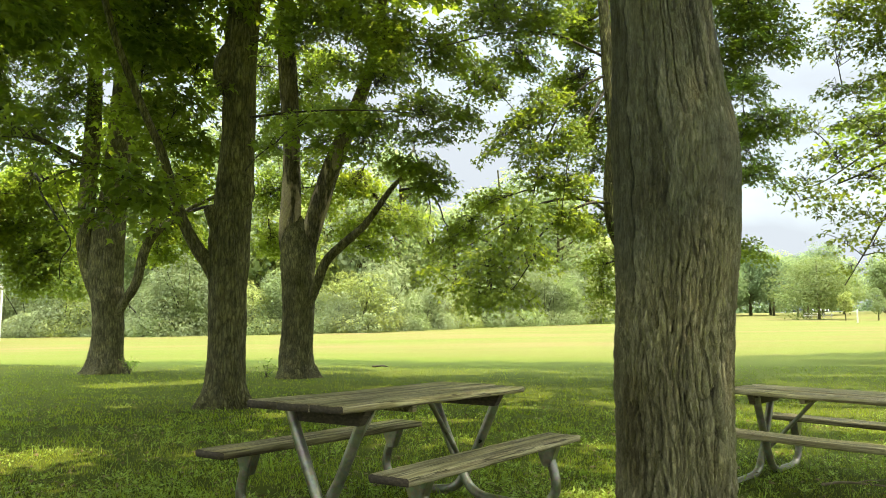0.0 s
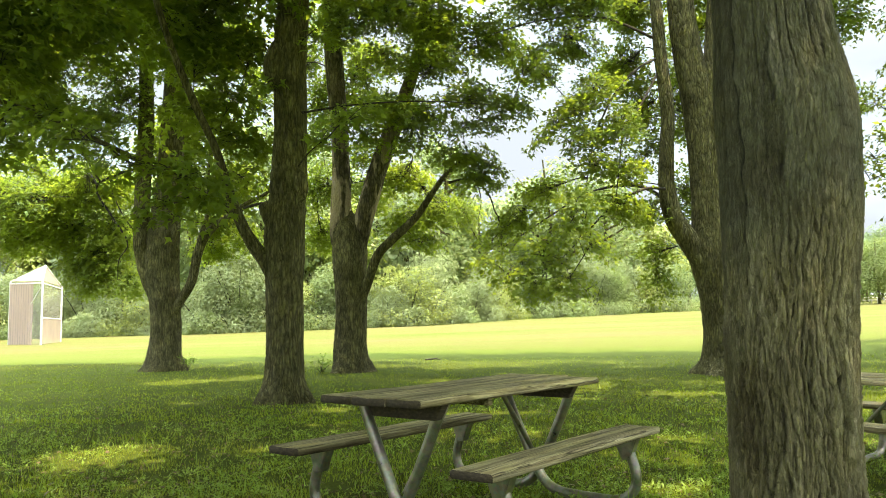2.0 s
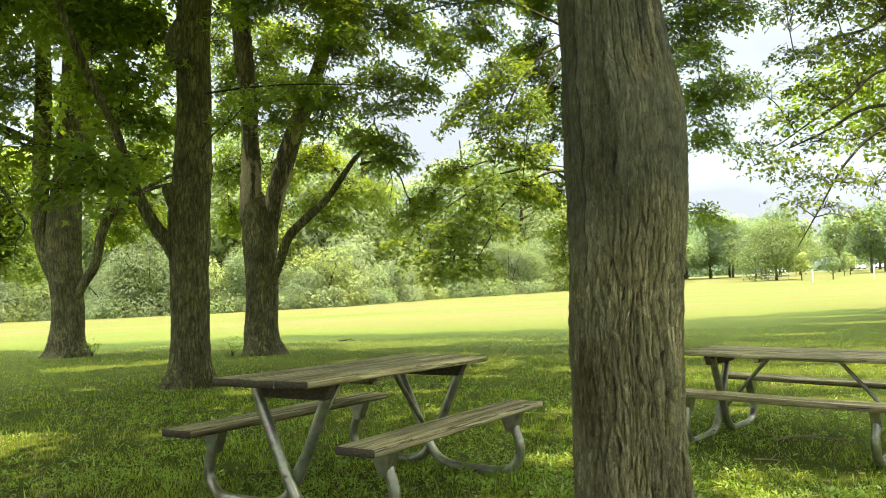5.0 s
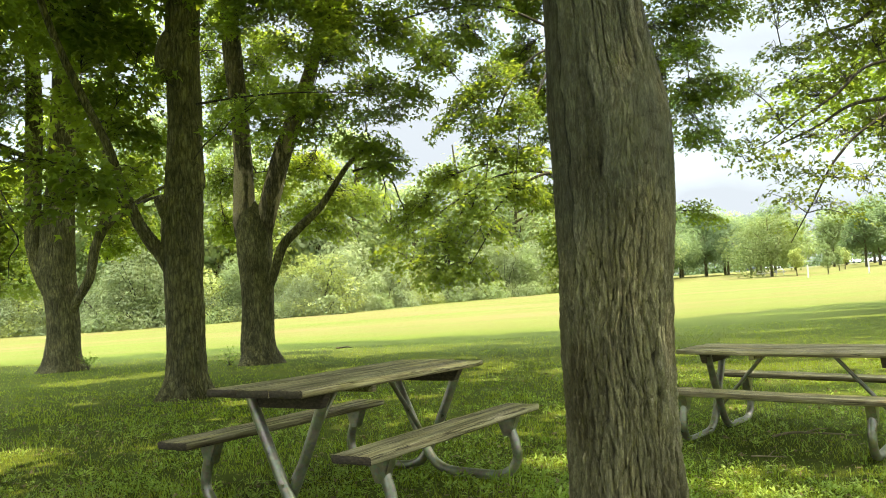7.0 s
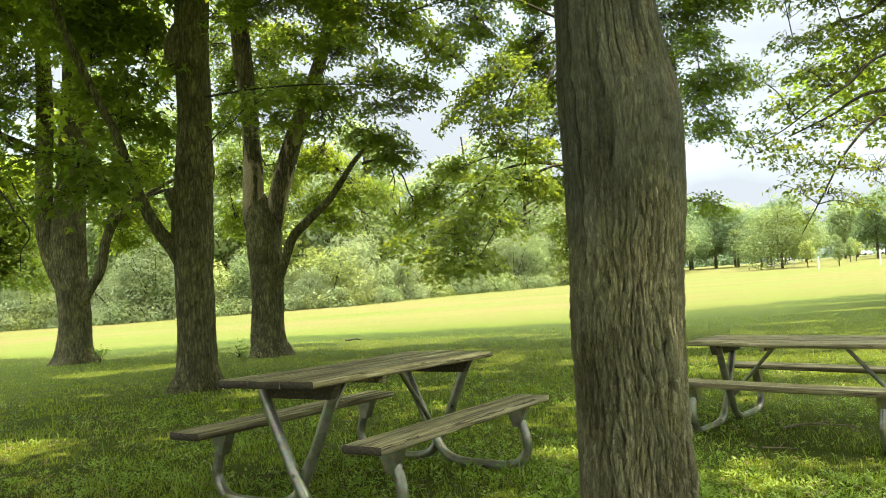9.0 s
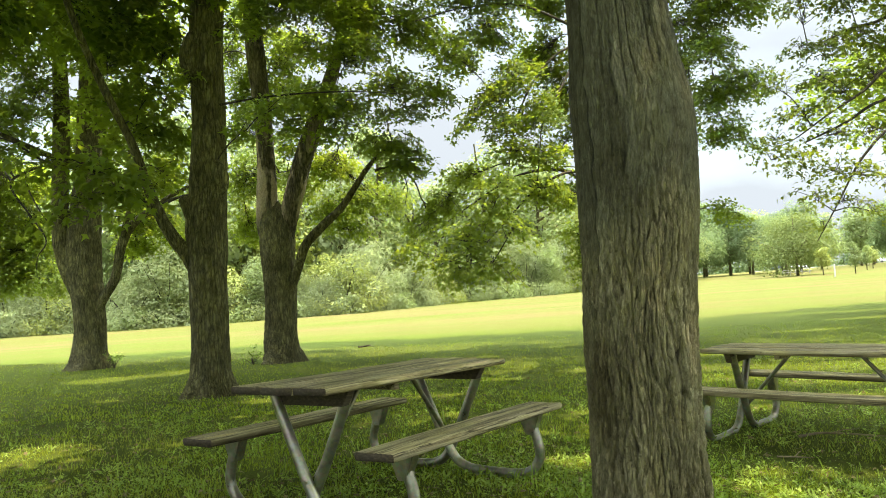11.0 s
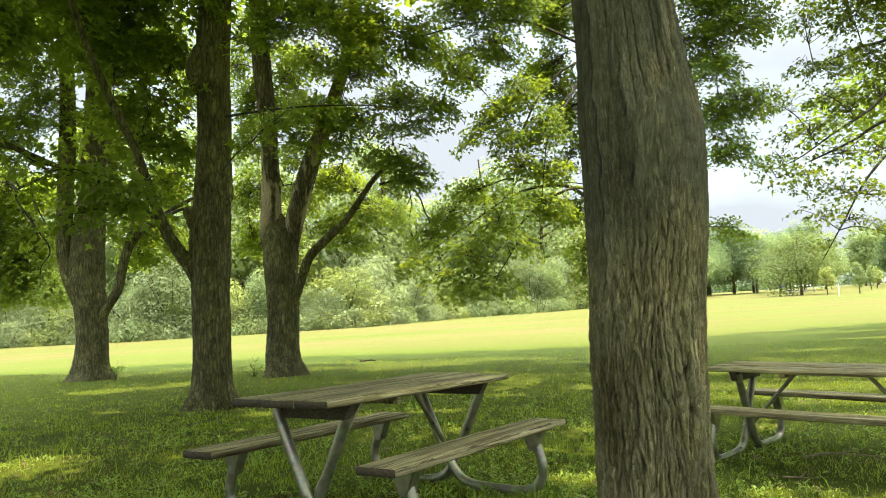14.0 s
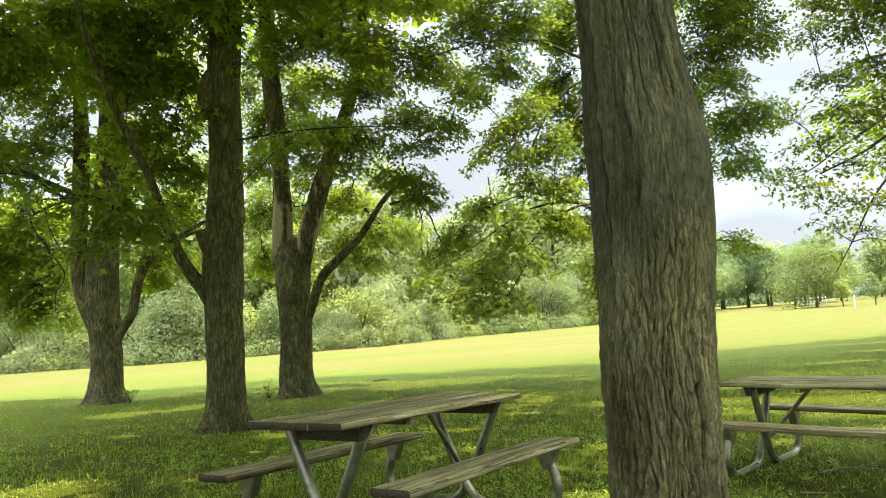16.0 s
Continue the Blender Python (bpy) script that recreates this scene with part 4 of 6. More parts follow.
bough([(1.3, 15.4, 4.1, 0.45, 0.28), (1.8, 15.6, 4.9, 0.52, 0.52), (1.7, 15.4, 3.3, 0.73, 0.32), (2.2, 17.6, 6.7, 0.60, 0.67), (1.9, 15.6, 4.0, 0.52, 0.29), (2.4, 17.6, 8.1, 0.62, 0.82), (2.6, 17.8, 5.8, 0.40, 0.80), (2.5, 16.6, 3.3, 0.37, 0.37), (2.9, 17.8, 9.5, 1.29, 0.64)], 2.4, pd, ld, (0.068, 0.112))
bough([(2.9, 18.5, 2.6, 0.38, 0.41), (3.0, 18.6, 2.0, 0.33, 0.46), (4.5, 18.0, 8.9, 1.74, 0.87), (5.4, 16.4, 6.8, 0.39, 0.65), (5.6, 16.0, 7.7, 0.98, 0.59), (5.5, 16.0, 6.1, 0.57, 0.44), (5.5, 16.0, 5.1, 0.40, 0.50), (5.8, 16.0, 7.0, 0.71, 0.45), (5.6, 15.8, 4.4, 0.55, 0.30)], 2.4, pd, ld, (0.068, 0.112))
bough([(5.8, 15.8, 5.3, 0.56, 0.40)], 2.4, pd, ld, (0.068, 0.112))
bough([(0.1, 13.5, 1.7, 0.49, 0.24), (0.3, 17.2, 3.9, 0.63, 0.28), (0.3, 15.3, 4.6, 0.28, 0.16), (2.7, 17.8, 4.8, 0.33, 0.53), (5.2, 17.5, 6.0, 0.41, 2.04), (5.8, 17.0, 2.9, 0.36, 0.21), (6.2, 15.6, 5.4, 0.30, 0.32)], 2.0, pd, ld, (0.068, 0.112))
bough([(-0.7, 17.8, 3.0, 0.52, 0.45), (-0.4, 13.5, 1.9, 0.37, 0.24), (-0.2, 17.5, 3.4, 0.64, 0.41), (0.3, 15.4, 6.0, 0.37, 0.26), (0.2, 13.5, 2.2, 0.44, 0.39), (0.6, 13.5, 1.8, 0.37, 0.27), (0.7, 13.5, 2.8, 0.44, 0.34), (1.0, 13.5, 2.4, 0.34, 0.29), (3.8, 19.5, 6.2, 0.41, 1.18)], 1.6, pd, ld, (0.068, 0.112))
bough([(3.9, 19.5, 8.2, 0.49, 0.91), (3.9, 19.5, 4.2, 0.41, 1.01), (3.8, 18.6, 7.0, 0.36, 0.86), (4.6, 19.5, 8.4, 0.61, 0.61), (4.9, 19.5, 5.4, 0.59, 1.19), (5.4, 16.0, 4.2, 0.22, 0.25), (6.2, 17.0, 2.7, 0.31, 0.13), (5.9, 15.6, 4.0, 0.24, 0.20), (6.5, 16.0, 7.2, 0.29, 0.53)], 1.6, pd, ld, (0.068, 0.112))
bough([(-0.8, 13.5, 2.1, 0.29, 0.29), (0.9, 13.5, 1.6, 0.24, 0.14)], 1.2, pd, ld, (0.068, 0.112))
canopy((4.8, 16.6, 11.5, 4.6, 5.2, 3.0), 2500, ld)
# added out of sight, fills the shade at the field's near edge
canopy((6.5, 23.0, 13.8, 5.0, 3.4, 1.8), 6800, ld)
canopy((7.6, 16.4, 10.5, 2.8, 3.0, 1.6), 2000, ld)
finish_tree(tD, pd, ld, M_LEAF)

# -- tree E: out of view to one side, its boughs reach in
zE = float(ground_z(13.5, 13.5))
tE = tree("maple_tree", 13.5, 13.5, "maple with long low boughs and yellow-green leaves")
part("trunk", trunk_mesh("trunk", [(13.5, 13.5, zE - 0.15, 0.55), (13.5, 13.5, 0.3, 0.42), (13.5, 13.5, 1.5, 0.38), (13.4, 13.5, 3.5, 0.38), (13.4, 14.0, 8, 0.30), (13.8, 16.0, 13, 0.16), (14.2, 18.0, 15.5, 0.08)], flare=0.4), M_BARK, tE)
for pts in ([(13.3, 13.5, 3.0, 0.13), (10.5, 13.0, 4.6, 0.09), (8.6, 12.4, 4.7, 0.04), (7.15, 12.2, 4.61, 0.028), (6.50, 12.2, 4.14, 0.022), (5.94, 12.2, 3.81, 0.016), (5.37, 12.2, 3.44, 0.010), (4.91, 12.2, 3.26, 0.004)],
            [(13.3, 13.4, 4.0, 0.12), (10.6, 12.6, 4.6, 0.08), (8.4, 12.2, 4.2, 0.035), (6.95, 12.0, 3.62, 0.024), (6.31, 12.0, 3.08, 0.017), (5.85, 12.0, 2.36, 0.011), (5.50, 12.0, 1.81, 0.004)],
            [(10.5, 13.0, 4.6, 0.07), (8.4, 12.6, 4.2, 0.045), (6.96, 12.4, 4.04, 0.028), (6.29, 12.4, 3.70, 0.021), (5.64, 12.4, 3.42, 0.013)],
            [(13.3, 13.5, 5.2, 0.12), (10, 13, 6.4, 0.07), (8.2, 12.6, 6.1, 0.045), (7.07, 12.4, 5.37, 0.028), (6.51, 12.4, 5.22, 0.021), (5.94, 12.4, 4.97, 0.013)]):
    part("bough", trunk_mesh("bough", pts, 10, 6, 0.02), M_TWIG, tE)
pe, le = [], []
bough([(7.1, 12.2, 6.9, 0.99, 0.44), (7.2, 12.2, 5.9, 0.65, 0.65)], 1.6, pe, le, (0.055, 0.095))
bough([(4.9, 12.0, 3.1, 0.23, 0.11), (5.1, 12.2, 4.3, 0.27, 0.16), (5.0, 12.0, 3.4, 0.30, 0.15), (5.3, 12.0, 3.1, 0.38, 0.17), (5.7, 12.4, 5.7, 0.52, 0.23), (5.6, 12.3, 4.9, 0.32, 0.16), (5.5, 12.1, 3.8, 0.54, 0.21), (5.4, 11.9, 2.5, 0.36, 0.15), (5.9, 12.4, 6.2, 0.63, 0.27)], 1.2, pe, le, (0.055, 0.095))
bough([(5.8, 12.2, 4.4, 0.50, 0.24), (5.8, 12.0, 2.9, 0.48, 0.23), (6.2, 12.4, 6.8, 0.86, 0.43), (6.1, 12.3, 4.9, 0.46, 0.21), (6.1, 12.2, 3.5, 0.50, 0.24), (5.9, 11.9, 2.4, 0.38, 0.19), (6.5, 12.6, 5.8, 0.43, 0.32), (6.2, 12.3, 4.2, 0.46, 0.26), (6.3, 12.1, 2.8, 0.45, 0.30)], 1.2, pe, le, (0.055, 0.095))
bough([(6.7, 12.4, 5.1, 0.42, 0.32), (6.8, 12.4, 6.4, 0.54, 0.54), (6.6, 12.3, 3.5, 0.41, 0.36), (6.4, 12.0, 2.2, 0.34, 0.20), (6.8, 12.4, 4.4, 0.42, 0.42), (6.8, 12.0, 2.7, 0.45, 0.40), (7.3, 12.4, 5.0, 0.43, 0.64), (7.2, 12.2, 3.6, 0.52, 0.62), (7.9, 12.4, 5.5, 0.66, 1.33)], 1.2, pe, le, (0.055, 0.095))
bough([(7.8, 12.2, 3.4, 0.53, 1.06)], 1.2, pe, le, (0.055, 0.095))
bough([(5.5, 11.8, 2.1, 0.23, 0.09)], 0.8, pe, le, (0.055, 0.095))
canopy((15.0, 15.5, 9.5, 5.5, 8.5, 2.6), 4500, le)
# unseen, raised high over the trunk to shade the lawn on this side
canopy((14.6, 20.0, 15.0, 5.5, 4.2, 1.8), 7000, le, 0.3)
finish_tree(tE, pe, le, M_LEAF_WARM, "yellow-green maple leaves, with gaps")


# -- tree F: unseen, added further out on the same side to shade the field
zF = float(ground_z(22.5, 28))
tF = tree("maple_tree", 22.5, 28, "broad unseen maple added to shade the edge of the field")
part("trunk", trunk_mesh("trunk", [(22.5, 28, zF - 0.2, 0.7), (22.5, 28, zF + 0.4, 0.55), (22.5, 28, zF + 2, 0.5), (22.4, 28, zF + 8, 0.42), (22.0, 27.5, zF + 14, 0.3), (21.0, 27, zF + 20, 0.1)], flare=0.4), M_BARK, tF)
lf = []
canopy((19.5, 27.0, 7.8, 7.5, 7.0, 2.0), 15000, lf, 0.26)
canopy((20.0, 22.0, 7.8, 5.0, 3.5, 2.0), 7000, lf, 0.17)
canopy((24, 28.5, 8, 5, 6, 3), 4000, lf)
canopy((18.8, 25.0, 18.2, 6.0, 5.0, 2.2), 10000, lf, 0.3)
finish_tree(tF, [], lf, M_LEAF)


# -- the near maple: its bark is modelled ridge by ridge
def gradient_noise(x, y, z, seed):
    """Smooth noise, about -1 to 1, one lump a unit."""
    r = np.random.default_rng(seed)
    perm = r.permutation(256)
    grad = r.normal(size=(256, 3))
    grad /= np.linalg.norm(grad, axis=1)[:, None]
    ix, iy, iz = (np.floor(q).astype(int) for q in (x, y, z))
    fx, fy, fz = x - ix, y - iy, z - iz
    sx, sy, sz = (q * q * q * (q * (q * 6 - 15) + 10) for q in (fx, fy, fz))
    total = 0
    for a in (0, 1):
        for b in (0, 1):
            for c in (0, 1):
                g = grad[perm[(perm[(perm[(ix + a) & 255] + iy + b) & 255] + iz + c) & 255]]
                dot = g[..., 0] * (fx - a) + g[..., 1] * (fy - b) + g[..., 2] * (fz - c)
                total = total + dot * (sx if a else 1 - sx) * (sy if b else 1 - sy) * (sz if c else 1 - sz)
    return total * 1.6


def near_trunk():
    rows = np.array([(0.59, -0.50, 0.30), (0.585, -0.12, 0.245), (0.582, 0.12, 0.208), (0.582, 0.3, 0.192), (0.582, 0.455, 0.185), (0.580, 0.6, 0.179), (0.579, 0.78, 0.177), (0.580, 0.97, 0.180), (0.588, 1.157, 0.181), (0.593, 1.25, 0.184),
                     (0.598, 1.345, 0.191), (0.602, 1.44, 0.197), (0.605, 1.535, 0.199), (0.605, 1.63, 0.201), (0.602, 1.73, 0.203), (0.597, 1.81, 0.199), (0.590, 1.88, 0.189), (0.584, 1.94, 0.180), (0.582, 2.02, 0.174), (0.573, 2.12, 0.166), (0.567, 2.25, 0.162), (0.56, 2.4, 0.160), (0.55, 3.2, 0.16), (0.5, 5.0, 0.14), (0.4, 9, 0.07)])
    z = np.concatenate((np.linspace(-0.5, 0.28, 60, endpoint=False), np.linspace(0.28, 2.45, 560), np.linspace(2.47, 9, 50)))
    x = np.interp(z, rows[:, 1], rows[:, 0])
    r = np.interp(z, rows[:, 1], rows[:, 2])
    soft = np.exp(-0.5 * ((z[:, None] - z[None]) / 0.03) ** 2)
    soft /= soft.sum(axis=1)[:, None]
    x, r = soft @ x, soft @ r
    sides = 290
    a = np.linspace(0, 2 * np.pi, sides, endpoint=False)
    a = a + 0.62 * np.sin(a - 0.5 * np.pi)  # finer on the side that faces the tables' near end
    A, Z = np.meshgrid(a, z)
    R = 0.985 * r[:, None] * np.ones_like(A)
    # roots
    low = np.clip(1 - (Z + 0.2) / 0.5, 0, 1) ** 2
    R = R * (1 + 0.25 * low * (0.5 + 0.5 * np.sin(5 * A + 1)))
    # slow unevenness and the old swelling
    R = R * (1 + 0.010 * np.sin(2 * A + Z * 1.3) + 0.009 * np.sin(3 * A - Z * 2.1 + 1) + 0.006 * np.sin(7 * A + 2 * np.sin(Z * 2)))
    swell = np.exp(-((Z - 1.66) / 0.20) ** 2) * np.exp(-((((A - 4.95) + np.pi) % (2 * np.pi) - np.pi) / 0.6) ** 2)
    R = R + 0.014 * swell

    def grain(across, along, seed, turn=0.0):
        t = A + turn
        return gradient_noise(0.19 * across * np.cos(t) + 40, 0.19 * across * np.sin(t) + 40, Z * along + 40, seed)

    slip = 0.09 * grain(8, 4, 1) + 0.03 * grain(24, 14, 2)
    tone = grain(9, 2.5, 4)
    chips = grain(64, 26, 13, slip)
    fine = grain(120, 30, 8, slip)
    crumb = grain(170, 150, 9)
    ragged = 0.34 * chips + 0.20 * fine + 0.12 * crumb
    fold = np.abs(grain(40, 4.2, 5, slip) + 0.30 * ragged)
    split = np.abs(grain(60, 8.0, 6, slip) + 0.45 * ragged)
    cross = np.abs(grain(28, 20, 7, slip * 2) + 0.35 * ragged)
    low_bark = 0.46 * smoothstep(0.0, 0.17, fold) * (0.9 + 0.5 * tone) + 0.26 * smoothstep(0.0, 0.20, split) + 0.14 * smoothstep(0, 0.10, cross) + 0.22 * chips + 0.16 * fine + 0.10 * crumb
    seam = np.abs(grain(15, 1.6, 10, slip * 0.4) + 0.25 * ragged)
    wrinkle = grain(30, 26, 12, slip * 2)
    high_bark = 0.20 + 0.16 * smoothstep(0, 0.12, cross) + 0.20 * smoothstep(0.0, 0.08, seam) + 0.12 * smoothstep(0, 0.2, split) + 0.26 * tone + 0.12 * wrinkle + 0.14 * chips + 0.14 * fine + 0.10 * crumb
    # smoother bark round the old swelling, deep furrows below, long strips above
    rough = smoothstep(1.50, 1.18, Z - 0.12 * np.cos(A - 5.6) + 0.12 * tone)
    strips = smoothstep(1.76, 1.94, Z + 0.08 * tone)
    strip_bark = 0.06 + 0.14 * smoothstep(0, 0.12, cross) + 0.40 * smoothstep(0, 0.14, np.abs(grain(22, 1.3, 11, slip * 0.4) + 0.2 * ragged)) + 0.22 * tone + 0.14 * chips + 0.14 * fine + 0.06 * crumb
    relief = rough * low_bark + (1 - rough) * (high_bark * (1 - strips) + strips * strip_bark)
    R = R + (0.010 + 0.012 * rough + 0.007 * strips) * (relief - 0.55)
    # a few long lifted strips of bark
    for a0, zlo, zhi, lift, lean in ((5.16, 0.72, 1.06, 0.020, 0.35), (4.75, 0.92, 1.2, 0.010, -0.2), (5.6, 0.25, 0.7, 0.018, 0.2), (4.3, 0.4, 0.95, 0.010, 0.15), (4.32, 1.73, 2.02, 0.010, -0.1), (4.36, 1.50, 1.66, 0.010, 0.05), (3.75, 1.2, 2.4, 0.008, 0.05), (5.1, 1.86, 2.3, 0.009, 0.1), (5.5, 1.9, 2.4, 0.010, -0.25)):
        da = (A - a0 - lean * (zhi - Z) - 0.03 * np.sin(Z * 40) - 0.3 * slip + np.pi) % (2 * np.pi) - np.pi
        along = smoothstep(zlo, zlo + 0.03, Z) * smoothstep(zhi, zhi - 0.12, Z)
        strip = np.where(da > 0, np.exp(-(da / 0.14) ** 2), np.exp(-(da / 0.02) ** 2)) * along
        R = R + lift * strip
        # colour only: lighter on the strip, painted shade along its lifted edge
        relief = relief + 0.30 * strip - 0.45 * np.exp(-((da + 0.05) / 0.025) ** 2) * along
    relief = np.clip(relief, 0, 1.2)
    V = np.stack((x[:, None] + R * np.cos(A), 2.6 + R * np.sin(A), Z), -1).reshape(-1, 3)
    n = len(z)
    i = np.arange(n - 1)[:, None] * sides
    j = np.arange(sides)[None]
    k = (j + 1) % sides
    q = np.stack((i + j, i + k, i + sides + k, i + sides + j), -1).reshape(-1, 4)
    me = mesh_from("trunk", V, np.full(len(q), 4), q, True)
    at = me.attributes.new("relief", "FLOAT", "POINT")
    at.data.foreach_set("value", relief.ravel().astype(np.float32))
    at = me.attributes.new("furrowed", "FLOAT", "POINT")
    at.data.foreach_set("value", rough.ravel().astype(np.float32))
    return me


tN = tree("maple_tree", 0.58, 2.6, "near maple trunk with deeply furrowed grey-brown bark")
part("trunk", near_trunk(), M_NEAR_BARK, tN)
for pts in ([(0.6, 2.55, 3.0, 0.09), (1.1, 2.3, 4.2, 0.07), (1.8, 1.9, 5.6, 0.05), (2.6, 1.5, 7.0, 0.02)], [(0.5, 2.6, 3.3, 0.08), (-0.8, 3.0, 4.4, 0.06), (-2.4, 3.4, 5.2, 0.02)], [(0.5, 2.6, 3.6, 0.08), (0.3, 4.0, 4.7, 0.06), (0.0, 6.0, 5.6, 0.02)]):
    part("limb", trunk_mesh("limb", pts, 14, 6), M_BARK, tN)
pn, ln = [], []
# unseen leaf masses added to shade tables and lawn, well beyond this tree's reach
canopy((-1.6, 2.8, 8.4, 6.0, 6.0, 2.6), 4400, ln)
canopy((-6, 2, 8.5, 5, 6, 2.4), 7500, ln)
canopy((-9, 0, 5.0, 4, 5, 3.2), 5000, ln)
canopy((8, 2.5, 8.5, 5, 4, 2.4), 500, ln)
canopy((6.5, 9.0, 9.5, 4.5, 4.0, 2.0), 1200, ln)
canopy((1.5, 8.4, 8.4, 3.8, 3.6, 1.9), 1700, ln)
canopy((2.7, 3.8, 8.4, 3.0, 2.8, 1.5), 3800, ln, 0.22)
canopy((2.3, 4.0, 8.6, 1.7, 2.0, 0.9), 3600, ln, 0.2)
canopy((3.4, 10.6, 8.8, 3.4, 3.6, 1.5), 3300, ln, 0.26)
canopy((-3.5, 6.3, 8.6, 3.0, 2.6, 1.5), 1800, ln, 0.26)
canopy((6.3, 5.0, 8.8, 2.2, 1.5, 1.2), 1500, ln, 0.26)
canopy((7.3, 6.9, 8.8, 3.6, 2.2, 1.4), 1700, ln, 0.26)
canopy((-0.8, 1.6, 8.0, 3.0, 2.4, 1.4), 2200, ln, 0.26)
canopy((3.0, -3.5, 9.0, 7.0, 4.5, 2.2), 3500, ln)
finish_tree(tN, pn, ln, M_LEAF)


# ---------------------------------------------------------------- picnic tables
def plank(length, x0, y0, y1, z0, z1, seed):
    """A worn board along x: rounded edges, slightly cupped and wavy, chipped ends."""
    r = np.random.default_rng(seed)
    n = 26
    w, t = (y1 - y0) / 2, (z1 - z0) / 2
    e = min(0.009, t * 0.5)
    prof = np.array([(-w + e, -t), (-w, -t + e), (-w, t - e), (-w + e, t), (-w * 0.5, t), (0, t), (w * 0.5, t), (w - e, t), (w, t - e), (w, -t + e), (w - e, -t)])
    xs = np.linspace(-length / 2, length / 2, n)
    ph = r.uniform(0, 6, 6)
    vs = []
    for i, x in enumerate(xs):
        p = prof.copy()
        p[:, 0] += 0.003 * np.sin(3.1 * x + ph[0]) + np.where(np.abs(p[:, 0]) > w * 0.9, r.normal(0, 0.0012, len(p)), 0)
        p[:, 1] += 0.003 * np.sin(2.3 * x + ph[1]) - 0.0035 * (1 - (p[:, 0] / w) ** 2) * (p[:, 1] > 0) + r.normal(0, 0.0007, len(p))
        shift = r.normal(0, 0.0022, len(p)) if i in (0, n - 1) else np.zeros(len(p))
        if i in (0, n - 1):
            p[:, 1] *= 0.98
        vs.append(np.column_stack((np.full(len(p), x0 + x) + shift, (y0 + y1) / 2 + p[:, 0], (z0 + z1) / 2 + p[:, 1])))
    k = len(prof)
    v = np.vstack(vs)
    i = np.arange(n - 1)[:, None] * k
    j = np.arange(k)[None]
    q = np.stack((i + j, i + k + j, i + k + (j + 1) % k, i + (j + 1) % k), -1).reshape(-1, 4)
    loops = np.concatenate((q.ravel(), np.arange(k), np.arange(k)[::-1] + (n - 1) * k))
    counts = np.concatenate((np.full(len(q), 4), [k, k]))
    me = mesh_from("plank", v, counts, loops)
    me.materials.append(M_WOOD)
    me.materials.append(M_END)
    me.polygons[len(q)].material_index = 1
    me.polygons[len(q) + 1].material_index = 1
    return me


def box(x0, x1, y0, y1, z0, z1, bevel=0.004, taper=0.0):
    bm = bmesh.new()
    bmesh.ops.create_cube(bm, size=1)
    for v in bm.verts:
        yy = y0 if v.co.y < 0 else y1
        if v.co.z < 0:
            yy -= taper * (1 if v.co.y > 0 else -1)
        v.co = (x0 if v.co.x < 0 else x1, yy, z0 if v.co.z < 0 else z1)
    if bevel:
        bmesh.ops.bevel(bm, geom=list(bm.edges), offset=bevel, segments=2, affect="EDGES")
    return bm


def bolt(x, y, z, axis):
    bm = bmesh.new()
    bmesh.ops.create_cone(bm, cap_ends=True, segments=10, radius1=0.011, radius2=0.008, depth=0.012)
    m = Matrix.Rotation(radians(90), 4, "Y" if axis == "x" else "X") if axis in "xy" else Matrix()
    bmesh.ops.transform(bm, matrix=Matrix.Translation((x, y, z)) @ m, verts=bm.verts)
    return bm


TOP_L, TOP_W, TOP_Z, SEAT_Z = 1.83, 0.69, 0.755, 0.46


